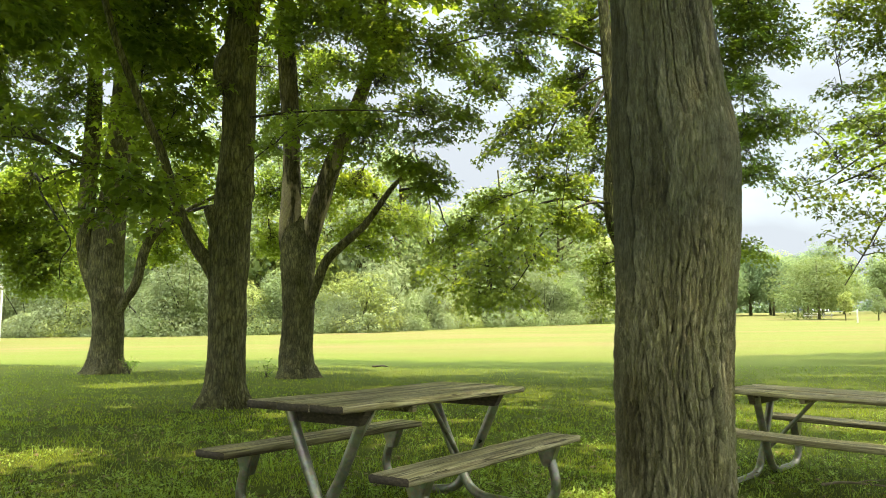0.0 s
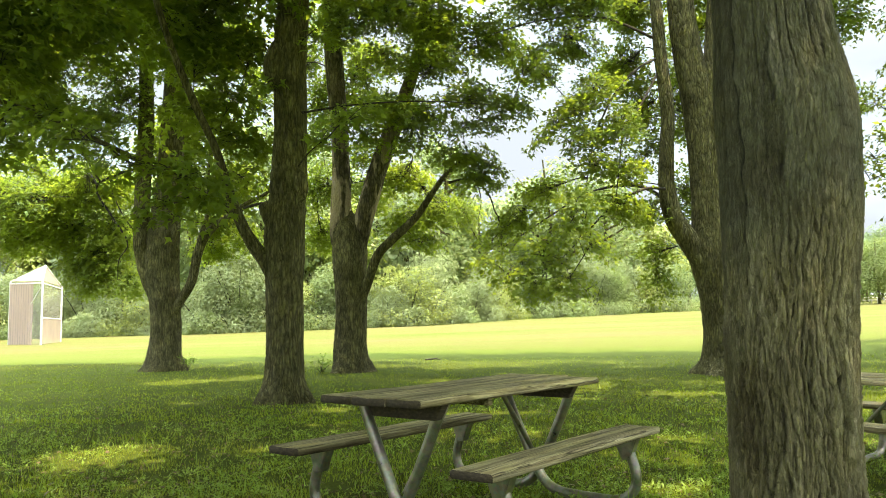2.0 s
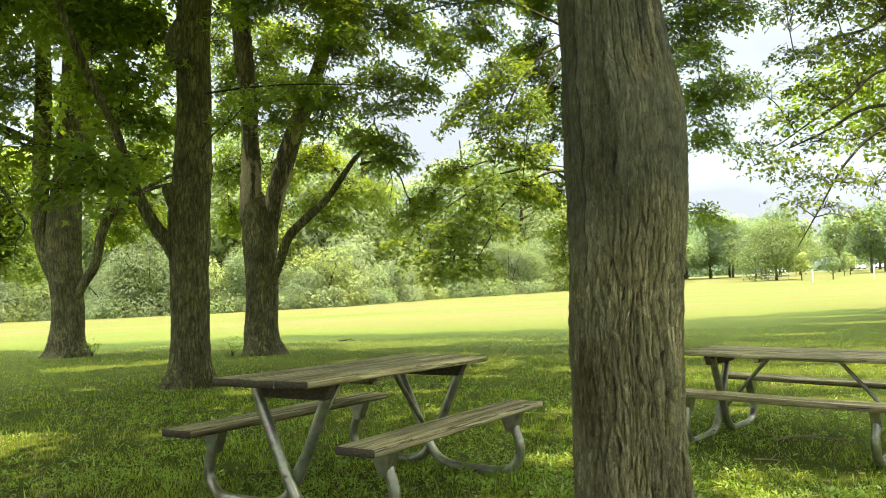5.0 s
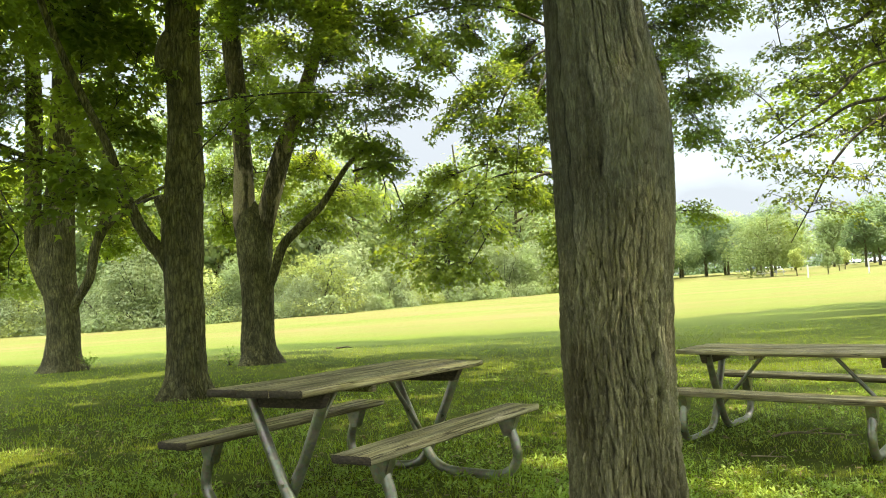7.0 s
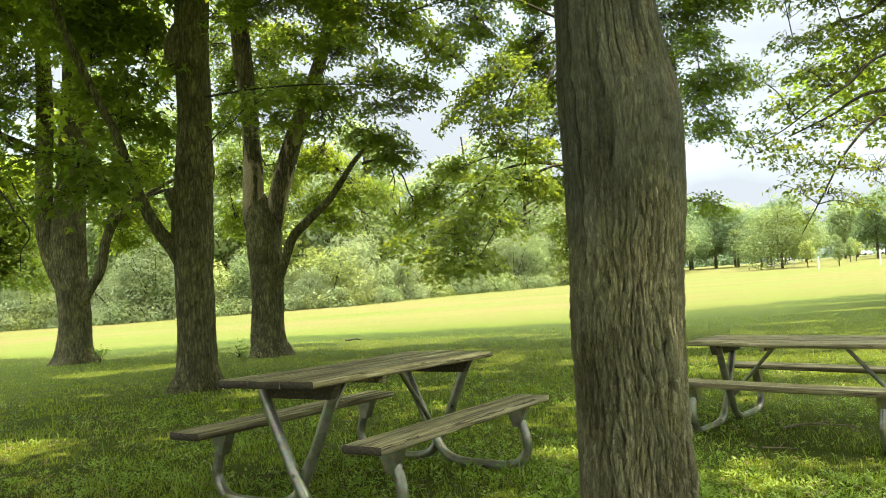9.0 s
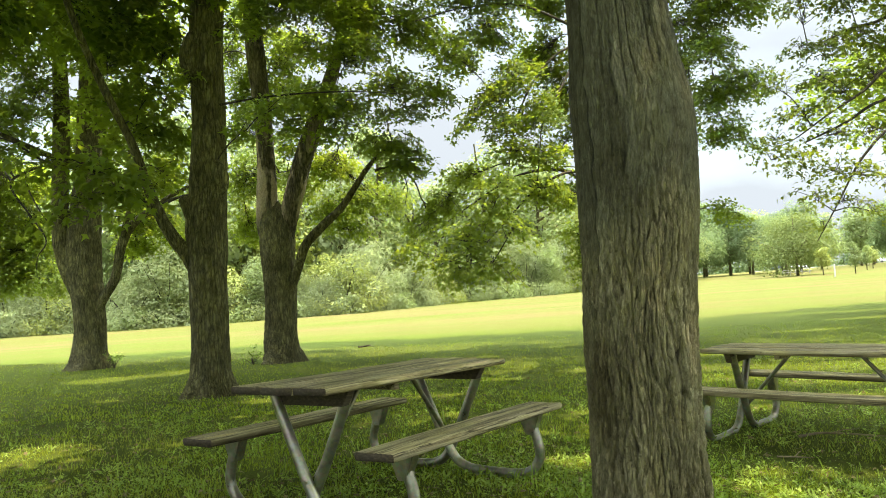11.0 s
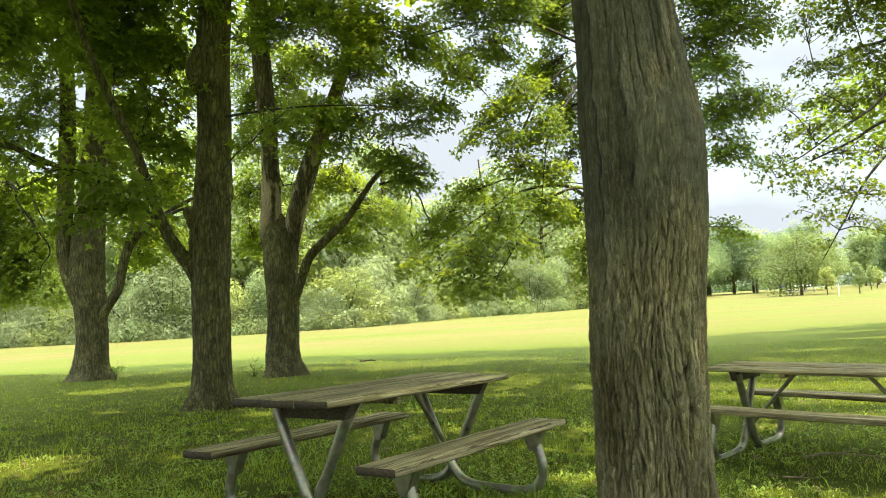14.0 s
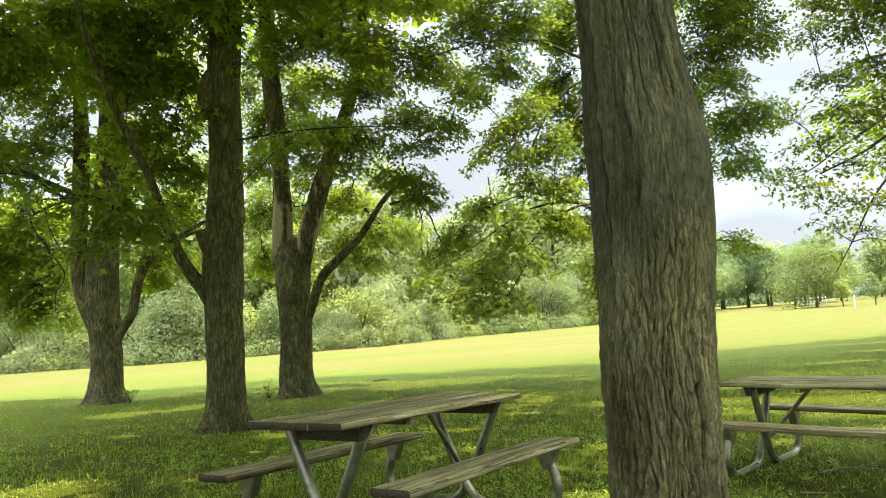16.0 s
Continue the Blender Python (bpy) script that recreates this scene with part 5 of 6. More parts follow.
def picnic_table(seed, label, ends):
    t = thing("picnic_table", 0, 0, 0, 0, label, "picnic table", "picnic tables under the maples")
    w = TOP_W / 3
    top = new("tabletop")
    top.parent = t
    tagged(top, "weathered grey-brown plank top")
    for i in range(3):
        y = -TOP_W / 2 + i * w
        part("plank", plank(TOP_L + (0, 0.006, -0.004)[i], 0, y + 0.001, y + w - 0.001, TOP_Z - 0.04, TOP_Z + (0, 0.003, 0.001)[i], seed + i), M_WOOD, top)
    for s in (-1, 1):
        y0, y1 = sorted((s * 0.52, s * 0.76))
        part("bench_seat", plank(TOP_L, 0, y0, y1, SEAT_Z - 0.042, SEAT_Z, seed + 7 + s), M_WOOD, t, "single weathered plank seat")
    for e, fx in zip((-1, 1), ends):
        for s in (-1, 1):
            # one bent tube: from under the top, across the middle, along the ground, up to the seat
            x = fx + s * 0.029
            pts = [(x, -s * 0.245, 0.70), (x, -s * 0.195, 0.58), (x, -s * 0.11, 0.40), (x, -s * 0.045, 0.27), (x, s * 0.015, 0.16), (x, s * 0.075, 0.085), (x, s * 0.16, 0.045), (x, s * 0.26, 0.034),
                   (x, s * 0.42, 0.03), (x, s * 0.55, 0.032), (x, s * 0.63, 0.055), (x, s * 0.685, 0.115), (x, s * 0.70, 0.18), (x, s * 0.685, 0.26), (x, s * 0.655, 0.34), (x, s * 0.64, 0.405)]
            line = smooth_line(pts, 4)
            part("leg_tube", quad_mesh("leg_tube", [tube(line, np.full(len(line), 0.031), 16)]), M_STEEL, t, "bent galvanised steel tube")
            bm = box(fx + s * 0.029 - 0.034, fx + s * 0.029 + 0.034, s * 0.645 - 0.078, s * 0.645 + 0.078, 0.285, 0.418, 0.006, 0.052)
            part("seat_bracket", bm, M_STEEL, t)
            for d in (-0.06, 0.06):
                part("bolt", bolt(fx + s * 0.029 + 0.03, s * 0.675, 0.3 + d * 0.3, "x"), M_STEEL, t)
        part("cross_rail", box(fx - 0.028, fx + 0.028, -0.30, 0.30, 0.632, 0.714, 0.003, 0.05), M_END, t, "dark stained bearer under the top")
        line = np.array([(fx - e * 0.02, 0, 0.235), (fx - e * 0.44, 0, 0.712)])
        part("brace", quad_mesh("brace", [tube(line, [0.016, 0.016], 10)]), M_STEEL, t)
        part("bolt", bolt(fx + e * 0.06, 0, 0.225, "x"), M_STEEL, t)
    part("centre_cleat", box(-0.3, -0.26, -0.31, 0.31, 0.676, 0.714, 0.003), M_WOOD, t)
    return t


table = picnic_table(11, "weathered plank picnic table on bent galvanised steel legs", (-0.66, 0.70))
table.matrix_world = pose(-0.497, 4.873, 0.0, 0, 0, 57.4)
second = picnic_table(41, "grey plank picnic table on steel tubes, beside the near maple", (-0.70, 0.70))
second.matrix_world = pose(2.976, 6.567, -0.124, 0, 0, -41.2) @ Matrix(((1, 0, 0, 0), (0, 1, 0, 0), (-0.033, 0.030, 1, 0), (0, 0, 0, 1))).to_quaternion().to_matrix().to_4x4()


# ---------------------------------------------------------------- hedge and woods across the field
def leaf_blob(n, lumps, size, seed):
    """Leaf clusters over a heap of lumps, denser at their skins and upper sides."""
    r = np.random.default_rng(seed)
    area = np.array([l[3] * l[5] for l in lumps])
    area[0] *= 0.5
    which = r.choice(len(lumps), n, p=area / area.sum())
    L = np.array(lumps, float)[which]
    d = r.normal(size=(n, 3))
    d /= np.linalg.norm(d, axis=1)[:, None]
    rad = 0.72 + 0.34 * r.uniform(0, 1, n) ** 0.7
    rad *= 1 + 0.10 * np.sin(d[:, 0] * 9 + which) * np.sin(d[:, 2] * 8 + which * 2)
    pos = L[:, :3] + d * L[:, 3:] * rad[:, None]
    pos[:, 2] = np.maximum(pos[:, 2], 0.05 + 0.1 * r.uniform(0, 1, n))
    up = d * 0.9 + np.array([0, -0.25, 0.9]) + r.normal(0, 0.30, (n, 3))
    out = d + np.array([0, 0, -0.3]) + r.normal(0, 0.6, (n, 3))
    return pos, up, out, r.uniform(size * 0.55, size * 1.4, n)


def heap(count, width, height, seed, base=0.0, skirt=0):
    r = np.random.default_rng(seed)
    out = [(0, 0, base + (height - base) * 0.42, width * 0.30, width * 0.30, (height - base) * 0.40)]
    for i in range(count):
        h = base + (height - base) * r.uniform(0.15, 0.86)
        taper = 1 - 0.55 * max(0, (h - base) / (height - base) - 0.35)
        rr = width * 0.5 * r.uniform(0.24, 0.46) * taper
        a, q = r.uniform(0, 6.283), width * 0.5 * r.uniform(0.1, 0.66) * taper
        out.append((math.cos(a) * q, math.sin(a) * q, h, rr, rr, min(rr * r.uniform(0.6, 0.9), h)))
    for i in range(skirt):
        a, rr = i * 6.283 / skirt + r.uniform(0, 0.5), width * r.uniform(0.10, 0.17)
        out.append((math.cos(a) * width * 0.36, math.sin(a) * width * 0.36, rr * 0.55, rr, rr, rr * 0.8))
    return out


def bush_model(seed, width, height, n, mat, label, size=0.15):
    b = thing("bush", 0, 0, 0, 0, label, "bush", "bushes along the field edge")
    st = []
    r = np.random.default_rng(seed)
    for i in range(6):
        a = r.uniform(0, 6.28)
        tip = (math.cos(a) * width * 0.28, math.sin(a) * width * 0.28, height * 0.6)
        line = smooth_line([(0.1 * math.cos(a), 0.1 * math.sin(a), -0.2), (tip[0] * 0.4, tip[1] * 0.4, tip[2] * 0.5), tip], 3)
        st.append(tube(line, np.linspace(0.05, 0.015, len(line)), 5))
    part("stemwork", quad_mesh("stemwork", st), M_TWIG, b, "", "stuff")
    part("foliage", leaf_mesh("foliage", *leaf_blob(n, heap(15, width, height, seed, 0.0, 11), size, seed), oval=True), mat, b, "", "stuff")
    return b


def tree_model(seed, width, height, n, mat, label, clear=0.06, size=0.36, group="trees across the field"):
    b = thing("tree", 0, 0, 0, 0, label, "tree", group)
    r = np.random.default_rng(seed)
    st = [tube(smooth_line([(0, 0, -0.3), (0.05, 0, height * 0.2), (r.normal(0, 0.15), 0.1, height * 0.5), (r.normal(0, 0.3), 0.1, height * 0.85)], 4), np.linspace(height * 0.022, height * 0.004, 13), 10)]
    part("trunk", quad_mesh("trunk", st), M_BARK, b)
    lb_ = []
    for i in range(7):
        a, h = i * 2.4 + r.uniform(0, 0.5), height * r.uniform(0.25, 0.6)
        tip = (math.cos(a) * width * 0.33, math.sin(a) * width * 0.33, h + height * 0.17)
        line = smooth_line([(0, 0, h), (tip[0] * 0.5, tip[1] * 0.5, h + height * 0.06), tip], 3)
        lb_.append(tube(line, np.linspace(height * 0.009, height * 0.002, len(line)), 5))
    part("branchwork", quad_mesh("branchwork", lb_), M_BARK, b, "", "stuff")
    part("foliage", leaf_mesh("foliage", *leaf_blob(n, heap(22, width, height, seed + 1, height * clear), size, seed), oval=True), mat, b, "", "stuff")
    return b


def scatter(models, spots, seed, lo=0.85, hi=1.2):
    """The models go to the first spots, copies of them to the others."""
    r = np.random.default_rng(seed)
    for i, spot in enumerate(spots):
        x, y = spot[:2]
        s = spot[2] if len(spot) > 2 else r.uniform(lo, hi)
        m = pose(x, y, float(ground_z(x, y)), 0, 0, r.uniform(0, 360)) @ Matrix.Diagonal((s, s, s * r.uniform(0.92, 1.1), 1))
        k = i % len(models)
        if i < len(models):
            models[k].matrix_world = m
        else:
            c = copy_thing(models[k], Matrix())
            c.matrix_world = m


def edge_line(u):
    """The field's far edge, u from 0 (near end) to 1 (far end)."""
    u = np.asarray(u, float)
    x = -58 + 92 * u
    return x, np.interp(x, (-58, -40, -23, -9, 0, 14, 34), (74, 72.5, 67.5, 71, 85, 95, 106))


rb = np.random.default_rng(21)
hedge = []
for i in range(54):
    u = (i + 0.5 + rb.uniform(-0.6, 0.6)) / 54
    x, y = edge_line(u)
    hedge.append((float(x), float(y) + 1.2 + rb.uniform(0, 3.5), 0.75 + 0.75 * rb.uniform()))
hedge = [h for h in hedge if h[0] < 19]
scatter([bush_model(1, 7.4, 5.4, 10500, M_BUSH, "broad grey-green bush at the field's edge"), bush_model(2, 6.4, 4.6, 9500, M_BUSH, "rounded pale green bush at the field's edge"),
         bush_model(3, 6.5, 4.6, 9500, M_BUSH_YELLOW, "yellow-green bush at the field's edge"), bush_model(4, 7.5, 6.2, 10500, M_BUSH, "tall pale bush at the field's edge"), bush_model(5, 6.2, 5.0, 9500, M_WOOD_LEAF, "dark green bush at the field's edge")], hedge, 31)
low = []
for i in range(34):
    x, y = edge_line(rb.uniform(0, 1))
    low.append((float(x) + rb.normal(0, 0.8), float(y) - 0.4 + rb.uniform(-0.6, 1.0), 0.5 + 0.9 * rb.uniform() ** 2))
low = [h for h in low if h[0] < 19]
scatter([bush_model(6, 3.4, 1.9, 1500, M_BUSH, "low leafy shrub at the field's edge", 0.2), bush_model(7, 4.2, 1.6, 1500, M_WOOD_LEAF, "low green shrub at the field's edge", 0.2)], low, 32)
woods = []
for i in range(42):
    u = -0.05 + 1.1 * (i + rb.uniform(0, 1)) / 42
    x, y = edge_line(u)
    woods.append((float(x) - 1, float(y) + 10 + 6 * (i % 3) + rb.uniform(-2, 2), 1.2 + 0.5 * rb.uniform()))
woods = [h for h in woods if h[0] < 19]
scatter([tree_model(11, 10, 14, 4300, M_WOOD_LEAF, "tall leafy tree in the wood across the field"), tree_model(12, 8.5, 13, 3900, M_BUSH, "pale green tree in the wood across the field"),
         tree_model(13, 8.5, 15, 4300, M_WOOD_LEAF, "dark green tree in the wood across the field"), tree_model(14, 8, 10, 3900, M_BUSH_YELLOW, "yellow-green tree in the wood across the field"), tree_model(15, 7, 13, 3700, M_WOOD_LEAF, "slender tree in the wood across the field")], woods, 33)

# -- open park to the far side: lone trees with clear trunks, further woods
park = [(52, 166, 1.15), (56, 177, 1.2), (59, 170, 1.1), (55, 159, 1.1), (62, 167, 1.2), (57, 152, 1.0), (66, 160, 1.1), (50, 120, 0.8), (53, 131, 0.85), (61, 140, 1.0), (72, 156, 1.1), (38, 132, 1.1), (45, 150, 1.2), (34, 120, 1.0), (72, 130, 1.0), (80, 140, 1.1), (86, 168, 1.2), (96, 182, 1.2), (105, 186, 1.3), (41, 170, 1.2), (31, 150, 1.2)]
scatter([tree_model(21, 13.0, 12.0, 9000, M_PARK_LEAF, "park tree with a clear trunk and spreading crown", 0.15, 0.34, "park trees beyond the field"),
         tree_model(22, 12.0, 11.0, 8000, M_WOOD_LEAF, "pale green park tree with a clear trunk", 0.14, 0.34, "park trees beyond the field"),
         tree_model(23, 10.5, 12.5, 8000, M_PARK_LEAF, "dark park tree with a clear trunk", 0.14, 0.34, "park trees beyond the field")], park, 34)
scatter([tree_model(24, 2.6, 3.6, 1800, M_BUSH_YELLOW, "young yellow-green tree standing in the open field", 0.25, 0.16, "young trees beyond the field"),
         tree_model(25, 2.4, 3.8, 1800, M_WOOD_LEAF, "young dark green tree standing in the open field", 0.15, 0.16, "young trees beyond the field")], [(42.6, 92, 1.0), (44.6, 88.7, 0.95), (62, 118, 1.1), (57, 110, 0.9)], 35)
scatter([tree_model(26, 15.0, 9.6, 12000, M_PARK_WARM, "broad yellow-green park tree with a short trunk", 0.13, 0.26, "park trees beyond the field")], [(43.5, 101, 0.95)], 36)
far_woods = [leaf_blob(1200, heap(10, 20, 19, 60 + i, 0.0, 9), 0.95, 60 + i) for i in range(6)]
cols = [[], [], [], []]
for i in range(70):
    u = i / 69
    x, y = -150 + 420 * u, 250 + 40 * u + 12 * math.sin(i * 1.7)
    p, up_, out_, s_ = far_woods[i % 6]
    k = 0.9 + 0.5 * rb.uniform()
    cols[0].append(p * k + np.array([x, y, float(ground_z(x, y)) - 0.8]))
    cols[1].append(up_)
    cols[2].append(out_)
    cols[3].append(s_ * k)
tagged(part("far_woods", leaf_mesh("far_woods", *[np.concatenate(c) for c in cols], oval=True), M_PARK_LEAF), "far belt of woodland behind the park", "woodland", kind="stuff")


# ---------------------------------------------------------------- ball-field backstop
def post(x0, y0, z0, x1, y1, z1, r=0.05, sides=8):
    return quad_mesh("post", [tube(np.array([(x0, y0, z0), ((x0 + x1) / 2, (y0 + y1) / 2, (z0 + z1) / 2), (x1, y1, z1)]), [r, r, r], sides)])


def sheet(points):
    bm = bmesh.new()
    bm.faces.new([bm.verts.new(p) for p in points])
    return bm


backstop = thing("backstop", 0, 0, 0, 0, "chain-link ball backstop with grey posts and pale boards", "backstop")
BL, BM, BR = (-38.65, 56.0), (-34.16, 53.0), (-36.38, 59.0)
z0 = -0.1
for (x, y), h in ((BL, 4.78), (BM, 4.61), (BR, 4.47)):
    part("post", post(x, y, z0 - 0.3, x, y, z0 + h, 0.075), M_WHITE, backstop)
peak = (-35.24, 55.0, 5.77)
for a, ha, b_, hb_ in ((BL, 4.78, BM, 4.61), (BM, 4.61, BR, 4.47)):
    part("rail", post(a[0], a[1], z0 + ha * 0.96, b_[0], b_[1], z0 + hb_ * 0.96, 0.04), M_WHITE, backstop)
    part("mesh_panel", sheet([(a[0], a[1], z0), (b_[0], b_[1], z0), (b_[0], b_[1], z0 + hb_), (a[0], a[1], z0 + ha)]), M_MESHWIRE, backstop, "chain-link mesh")
    part("hood_bar", post(a[0], a[1], z0 + ha, *peak, 0.045), M_WHITE, backstop)
    part("hood_mesh", sheet([(a[0], a[1], z0 + ha), (b_[0], b_[1], z0 + hb_), peak]), M_BOARD, backstop, "pale screen over the hood")
part("hood_bar", post(BR[0], BR[1], z0 + 4.47, *peak, 0.045), M_WHITE, backstop)
part("rail", post(BM[0], BM[1], z0 + 1.95, BR[0], BR[1], z0 + 1.9, 0.045), M_WHITE, backstop)
part("brace", post(BL[0] + 3.0, BL[1] - 2.0, z0 + 3.0, BM[0], BM[1], z0 + 4.3, 0.035), M_WHITE, backstop)
part("kickboard", sheet([(BM[0], BM[1] + 0.1, z0 + 0.1), (BR[0], BR[1], z0 + 0.1), (BR[0], BR[1], z0 + 1.85), (BM[0], BM[1] + 0.1, z0 + 1.9)]), M_BOARD, backstop, "pale low boarding")
for i in range(9):
    u = 0.01 + i * 0.076
    x, y = BL[0] + (BM[0] - BL[0]) * u, BL[1] + (BM[1] - BL[1]) * u
    part("board", box(x, x + 0.33, y - 0.10, y - 0.06, z0 + 0.02, z0 + 4.62 - 0.05 * (i % 2), 0.01), M_BOARD, backstop)

# ---------------------------------------------------------------- far side of the park: cars, tables, goal posts
def car(paint, label):
    c = thing("car", 0, 0, 0, 0, label, "car", "cars parked beyond the field")
    bm = bmesh.new()
    side = [(-2.1, 0.35), (-2.15, 0.75), (-1.9, 0.92), (-0.95, 0.98), (-0.35, 1.42), (1.0, 1.45), (1.75, 1.02), (2.1, 0.95), (2.15, 0.4)]
    left = [bm.verts.new((x, -0.86 + (0.12 if z > 1.1 else 0), z)) for x, z in side]
    right = [bm.verts.new((x, 0.86 - (0.12 if z > 1.1 else 0), z)) for x, z in side]
    bm.faces.new(left[::-1])
    bm.faces.new(right)
    for i in range(len(side)):
        k = (i + 1) % len(side)
        bm.faces.new((left[i], left[k], right[k], right[i]))
    bmesh.ops.bevel(bm, geom=list(bm.edges), offset=0.05, segments=2, affect="EDGES")
    part("body", bm, paint, c)
    for s in (-1, 1):
        bm = bmesh.new()
        bm.faces.new([bm.verts.new((x, s * 0.80, z)) for x, z in ((-0.75, 1.05), (-0.3, 1.36), (0.95, 1.38), (1.45, 1.06))])
        bmesh.ops.solidify(bm, geom=list(bm.faces), thickness=0.06)
        part("side_window", bm, M_GLASS, c)
    bm = bmesh.new()
    bm.faces.new([bm.verts.new(p) for p in ((-0.97, -0.68, 1.01), (-0.97, 0.68, 1.01), (-0.44, 0.6, 1.40), (-0.44, -0.6, 1.40))])
    part("windscreen", bm, M_GLASS, c)
    for x in (-1.35, 1.35):
        for s in (-1, 1):
            bm = bmesh.new()
            bmesh.ops.create_cone(bm, cap_ends=True, segments=16, radius1=0.33, radius2=0.33, depth=0.2)
            bmesh.ops.transform(bm, matrix=Matrix.Translation((x, s * 0.8, 0.33)) @ Matrix.Rotation(radians(90), 4, "X"), verts=bm.verts)
            part("wheel", bm, M_TYRE, c)
    return c


def put(ob, x, y, turn, s=1.0):
    ob.matrix_world = pose(x, y, float(ground_z(x, y)), 0, 0, turn) @ Matrix.Diagonal((s, s, s, 1))


lot = thing("car_park", 0, 0, 0, 0, "strip of grey asphalt car park", "car park", kind="structure")
lx, ly = np.meshgrid(np.linspace(84, 170, 24), np.linspace(222, 236, 5))
lv = np.stack((lx, ly, ground_z(lx, ly) + 0.04), -1).reshape(-1, 3)
li = (np.arange(4)[:, None] * 24 + np.arange(23)[None]).ravel()
part("asphalt", mesh_from("asphalt", lv, np.full(len(li), 4), np.stack((li, li + 1, li + 25, li + 24), -1)), M_ASPHALT, lot)
silver, white, blue = car(M_CAR_GREY, "silver car parked beyond the field"), car(M_CAR_WHITE, "white car parked beyond the field"), car(M_CAR_BLUE, "dark blue car parked beyond the field")
put(blue, 93, 228, 5)
put(silver, 117, 230, 10)
put(white, 122, 227, 95)
put(copy_thing(white, Matrix()), 127, 226, 12)
put(copy_thing(silver, Matrix()), 132, 229, 8)
put(copy_thing(white, Matrix()), 100, 231, 10)


def far_table():
    t = thing("picnic_table", 0, 0, 0, 0, "pale picnic table far across the field", "picnic table", "picnic tables beyond the field")
    part("tabletop", box(-0.9, 0.9, -0.36, 0.36, 0.71, 0.76), M_WHITE, t)
    for s in (-1, 1):
        part("bench_seat", box(-0.9, 0.9, s * 0.66 - 0.13, s * 0.66 + 0.13, 0.41, 0.46), M_WHITE, t)
        for e in (-1, 1):
            part("leg", box(s * 0.65 - 0.03, s * 0.65 + 0.03, e * 0.5 - 0.04, e * 0.5 + 0.04, 0.0, 0.71), M_POST, t)
        part("trestle", box(s * 0.65 - 0.03, s * 0.65 + 0.03, -0.7, 0.7, 0.36, 0.41), M_POST, t)
    return t


ft = far_table()
put(ft, 44.7, 106.4, 20)
put(copy_thing(ft, Matrix()), 49.4, 112, 65)
for x, y, h in ((37.4, 78.4, 1.25), (43.8, 78.8, 1.5)):
    z = float(ground_z(x, y))
    p = thing("marker_post", 0, 0, 0, 0, "thin white post standing in the field", "post", "white posts in the field")
    part("shaft", post(x, y, z - 0.2, x, y, z + h, 0.07), M_WHITE, p)
    part("cap", post(x, y, z + h, x, y, z + h + 0.05, 0.08), M_WHITE, p)

# ---------------------------------------------------------------- grass, weeds and litter
rg = np.random.default_rng(99)


def wedge(n, near, far, power, half=0.66, pad=0.7):
    """Random places in the stretch of lawn before the tables, denser near the walk."""
    u = rg.uniform(0, 1, n)
    y = (near ** (1 - power) + u * (far ** (1 - power) - near ** (1 - power))) ** (1 / (1 - power))
    side = rg.uniform(-1, 1, n)
    wide = rg.uniform(0, 1, n) < 0.16
    x = side * (half * y + pad) + np.where(wide, rg.normal(0, 2.2, n), 0)
    y = y - np.where(rg.uniform(0, 1, n) < 0.06, rg.uniform(0, 1, n) ** 2 * 3.0, 0)
    return x, y


def clear_of_trunks(x, y):
    ok = np.ones(len(x), bool)
    for tx, ty, tr in ((0.58, 2.6, 0.30), (-3.67, 11.4, 0.42), (-9.5, 20, 0.6), (-4.2, 18.4, 0.55), (3.82, 16.6, 0.6)):
        ok &= np.hypot(x - tx, y - ty) > tr
    return ok


def clumpy(x, y, scale, seed):
    return np.array([noise.noise((a * scale + seed, b * scale, seed)) for a, b in zip(x, y)])


def blades(name, n, near, far, power, height, width, label, mat=M_GRASS):
    x, y = wedge(n, near, far, power)
    ok = clear_of_trunks(x, y)
    c = clumpy(x, y, 1.6, 3.1) * 0.7 + clumpy(x, y, 5, 7.7) * 0.5
    ok &= rg.uniform(0, 1, n) < np.clip(0.70 + 1.25 * c, 0.10, 1)
    x, y, c = x[ok], y[ok], c[ok]
    m = len(x)
    a = rg.uniform(0, 2 * np.pi, m)
    h = height * rg.uniform(0.4, 1.0, m) * np.where(rg.uniform(0, 1, m) < 0.06, 2.0, 1.0) * (1 + 0.6 * np.clip(c, -0.4, 0.6))
    w = width * rg.uniform(0.6, 1.3, m)
    lean = rg.uniform(0.1, 0.9, m) * h
    la = rg.uniform(0, 2 * np.pi, m)
    z = ground_z(x, y) - 0.004
    base = np.stack((x, y, z), -1)
    side = np.stack((np.cos(a), np.sin(a), np.zeros(m)), -1) * w[:, None]
    bend = np.stack((np.cos(la) * lean, np.sin(la) * lean, np.zeros(m)), -1)
    up = np.array([0, 0, 1.0])
    v = np.stack((base - side, base + side, base + side * 0.75 + bend * 0.35 + up * (h * 0.6)[:, None], base - side * 0.75 + bend * 0.35 + up * (h * 0.6)[:, None], base + bend + up * h[:, None]), 1)
    i = np.arange(m)[:, None] * 5
    loops = np.concatenate([i + np.array([0, 1, 2, 3]), i + np.array([3, 2, 4])], axis=1).ravel()
    tagged(part(name, mesh_from(name, v.reshape(-1, 3), np.tile([4, 3], m), loops), mat), label, "grass", kind="stuff")


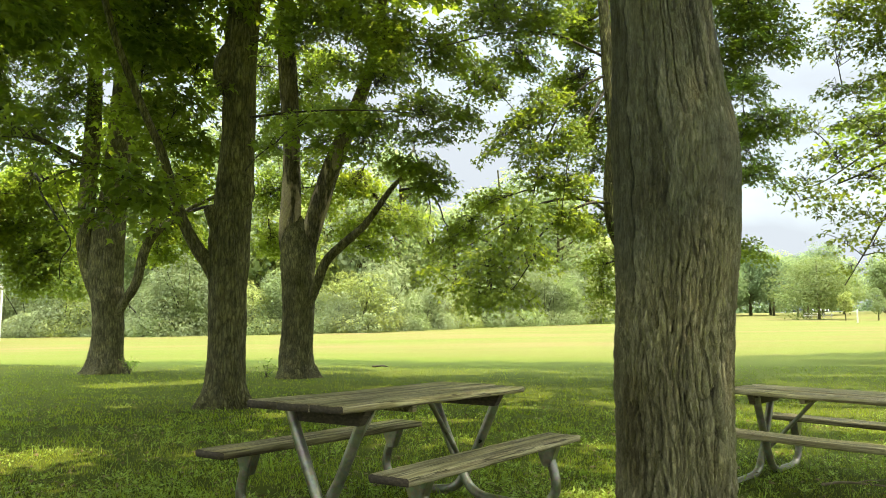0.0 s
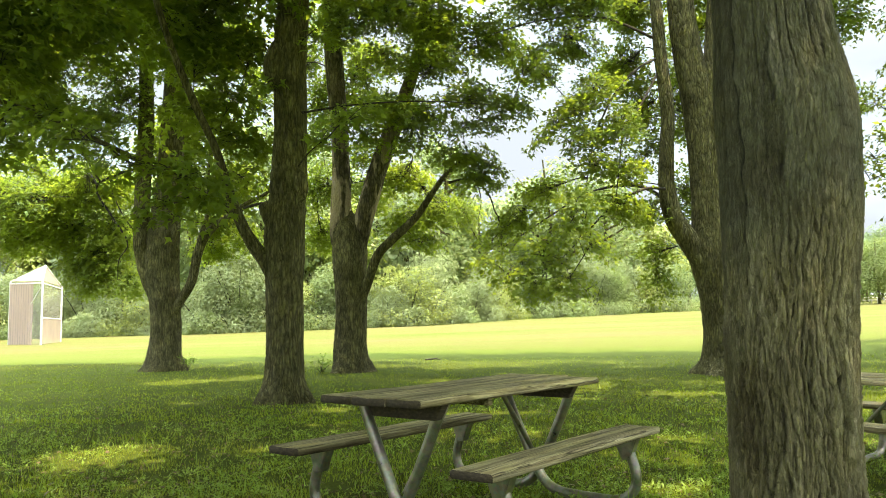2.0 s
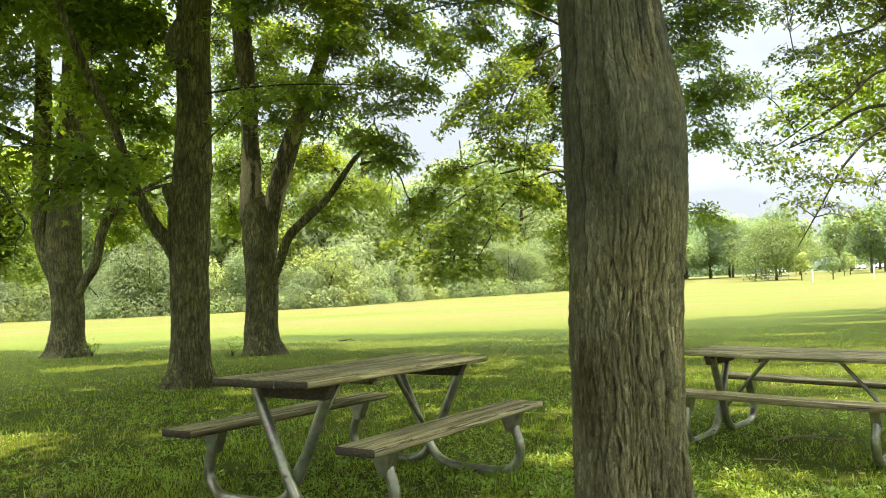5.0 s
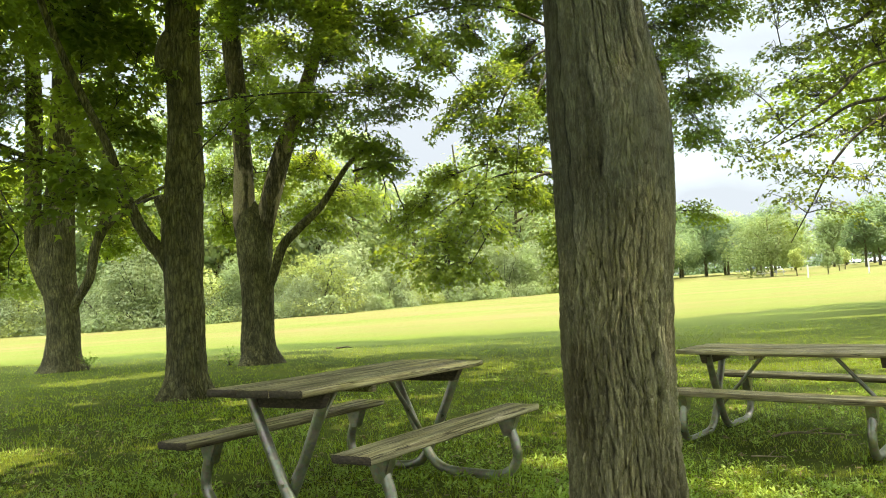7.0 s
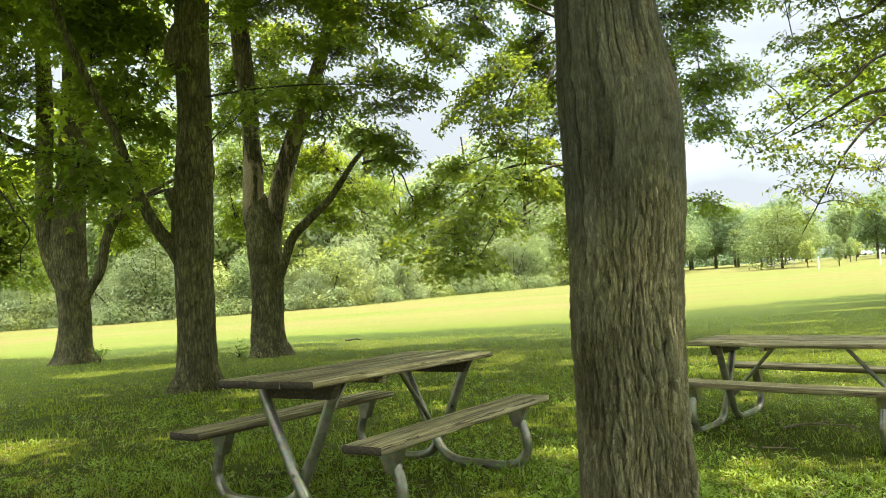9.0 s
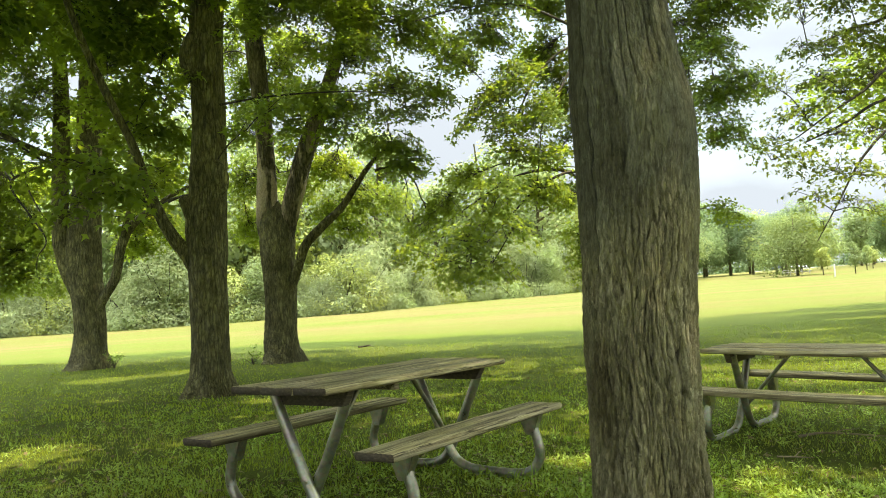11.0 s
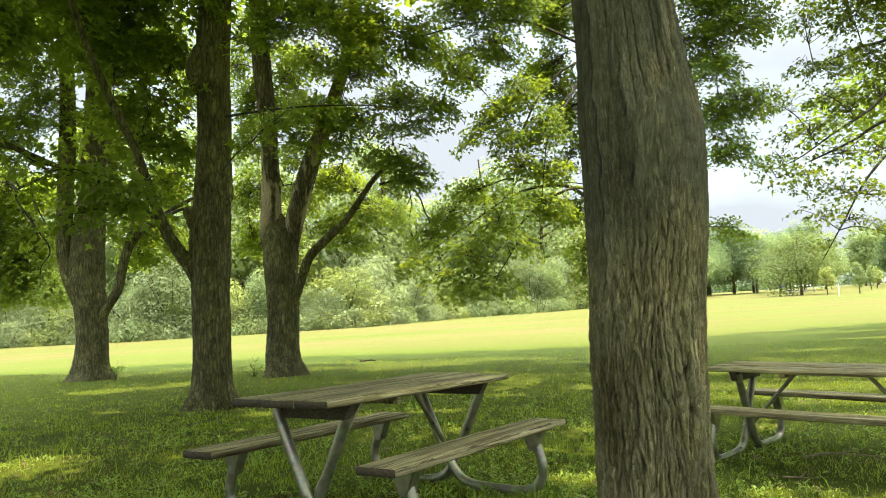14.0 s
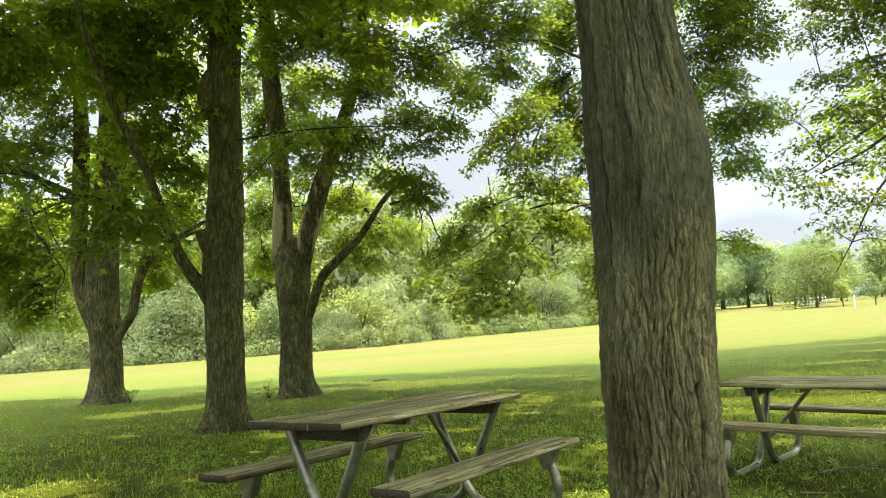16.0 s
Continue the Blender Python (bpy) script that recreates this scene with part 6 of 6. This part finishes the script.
blades("grass", 190000, 2.2, 9.5, 1.5, 0.034, 0.0028, "short uneven shaded lawn grass round the tables")
blades("tall_grass", 8000, 3.2, 10.5, 1.3, 0.085, 0.0042, "taller pale grass blades standing out of the lawn", M_WEED)
blades("grass", 60000, 9.0, 24.5, 1.4, 0.036, 0.0062, "short shaded lawn grass under the maples")


def rosettes(name, n, near, far, size, mat, label, lift=0.5, slim=1.0):
    x, y = wedge(n, near, far, 1.5)
    ok = clear_of_trunks(x, y)
    ok &= rg.uniform(0, 1, n) < np.clip(0.45 + 1.3 * clumpy(x, y, 0.9, 12.3), 0.05, 1)
    x, y = x[ok], y[ok]
    k = 7
    m = len(x) * k
    idx = np.repeat(np.arange(len(x)), k)
    a = rg.uniform(0, 2 * np.pi, m)
    s = (size * rg.uniform(0.5, 1.4, len(x)))[idx] * rg.uniform(0.7, 1.2, m)
    pos = np.stack((x[idx] + 0.01 * np.cos(a), y[idx] + 0.01 * np.sin(a), ground_z(x, y)[idx] + rg.uniform(0.01, 0.05, m)), -1)
    out = np.stack((np.cos(a), np.sin(a), rg.uniform(0.1, 1.2, m) * lift), -1)
    up = np.stack((-np.cos(a) * 0.5, -np.sin(a) * 0.5, np.ones(m)), -1) + rg.normal(0, 0.25, (m, 3))
    tagged(part(name, leaf_mesh(name, pos, up, out, s, oval=True, slim=slim), mat), label, "weeds", kind="stuff")


rosettes("weeds", 17000, 2.3, 14, 0.020, M_WEED, "broad-leaved weeds and clover growing in the lawn")
rosettes("tall_weeds", 6800, 2.4, 11, 0.048, M_WEED, "taller narrow weed leaves standing in the grass", 2.2, 0.4)
x, y = wedge(5600, 2.2, 12, 1.8)
m = len(x)
tagged(part("dead_leaves", leaf_mesh("dead_leaves", np.stack((x, y, ground_z(x, y) + rg.uniform(0.012, 0.04, m)), -1), np.array([0, 0, 1.0]) + rg.normal(0, 0.3, (m, 3)), rg.normal(size=(m, 3)), rg.uniform(0.025, 0.055, m)), M_DEAD),
       "dry brown fallen maple leaves on the grass", "fallen leaves", kind="stuff")

# -- sprouts at the foot of two trunks
for sx, sy in ((-8.75, 19.7), (-4.85, 18.2)):
    sp = thing("sprout", 0, 0, 0, 0, "leafy green sucker at the foot of a maple", "sprout", "sprouts at the trunks")
    st, n = [], 120
    tips = np.stack((rg.normal(0, 0.10, 9) + sx, rg.normal(0, 0.09, 9) + sy, rg.uniform(0.12, 0.36, 9)), -1)
    for t_ in tips:
        st.append(tube(np.array([(sx, sy, -0.03), ((sx + t_[0]) / 2, (sy + t_[1]) / 2, t_[2] * 0.6), t_]), [0.005, 0.004, 0.002], 4))
    part("stemwork", quad_mesh("stemwork", st), M_TWIG, sp, "", "stuff")
    q = tips[rg.integers(0, 9, n)] * np.array([1, 1, 1]) + rg.normal(0, 0.05, (n, 3))
    q[:, 2] = np.maximum(q[:, 2], 0.03)
    part("foliage", leaf_mesh("foliage", q, np.array([0, 0, 1.0]) + rg.normal(0, 0.5, (n, 3)), rg.normal(size=(n, 3)), rg.uniform(0.04, 0.07, n)), M_WEED, sp, "", "stuff")


# -- fallen sticks
def stick(points, r, label, mat=M_STICK):
    t = thing("fallen_stick", 0, 0, 0, 0, label, "stick", "fallen sticks")
    pts = [(x, y, float(ground_z(x, y)) + h) for x, y, h in points]
    line = smooth_line(pts, 5)
    part("stem", quad_mesh("stem", [tube(line, np.linspace(r, r * 0.4, len(line)), 7, 0.08)]), mat, t)
    a, b2 = line[len(line) // 2], line[-1]
    side = a + (b2 - a) * 0.5 + np.array([0.02, 0.09, 0.03])
    part("side_twig", quad_mesh("side_twig", [tube(np.array([a, (a + side) / 2 + 0.01, side]), [r * 0.6, r * 0.4, r * 0.2], 5)]), mat, t)


stick([(2.72, 6.58, 0.02), (2.9, 6.62, 0.035), (3.1, 6.6, 0.03), (3.4, 6.5, 0.02)], 0.012, "long dry curved stick lying in the grass")
stick([(2.3, 5.98, 0.015), (2.42, 5.95, 0.02), (2.55, 5.93, 0.015)], 0.008, "short dry stick lying in the grass")
stick([(-3.1, 23.7, 0.02), (-2.95, 23.8, 0.03), (-2.8, 23.72, 0.045), (-2.65, 23.8, 0.02)], 0.03, "fallen branch tuft lying on the lawn", M_TWIG)


# ---------------------------------------------------------------- the origin of each thing goes to its foot
def set_foot(ob):
    foot = FEET.get(ob.name)
    if foot is None:
        corners = [c.matrix_basis @ Vector(k) for c in ob.children if c.type == "MESH" for k in c.bound_box]
        lo, hi = (Vector([pick(k[i] for k in corners) for i in range(3)]) for pick in (min, max))
        foot = Vector(((lo.x + hi.x) / 2, (lo.y + hi.y) / 2, lo.z))
    for c in ob.children:
        c.location = c.location - foot
    ob.location = foot


for ob in [o for o in bpy.data.objects if o.type == "EMPTY" and o.parent is None and o.children and o.matrix_basis == Matrix()]:
    set_foot(ob)
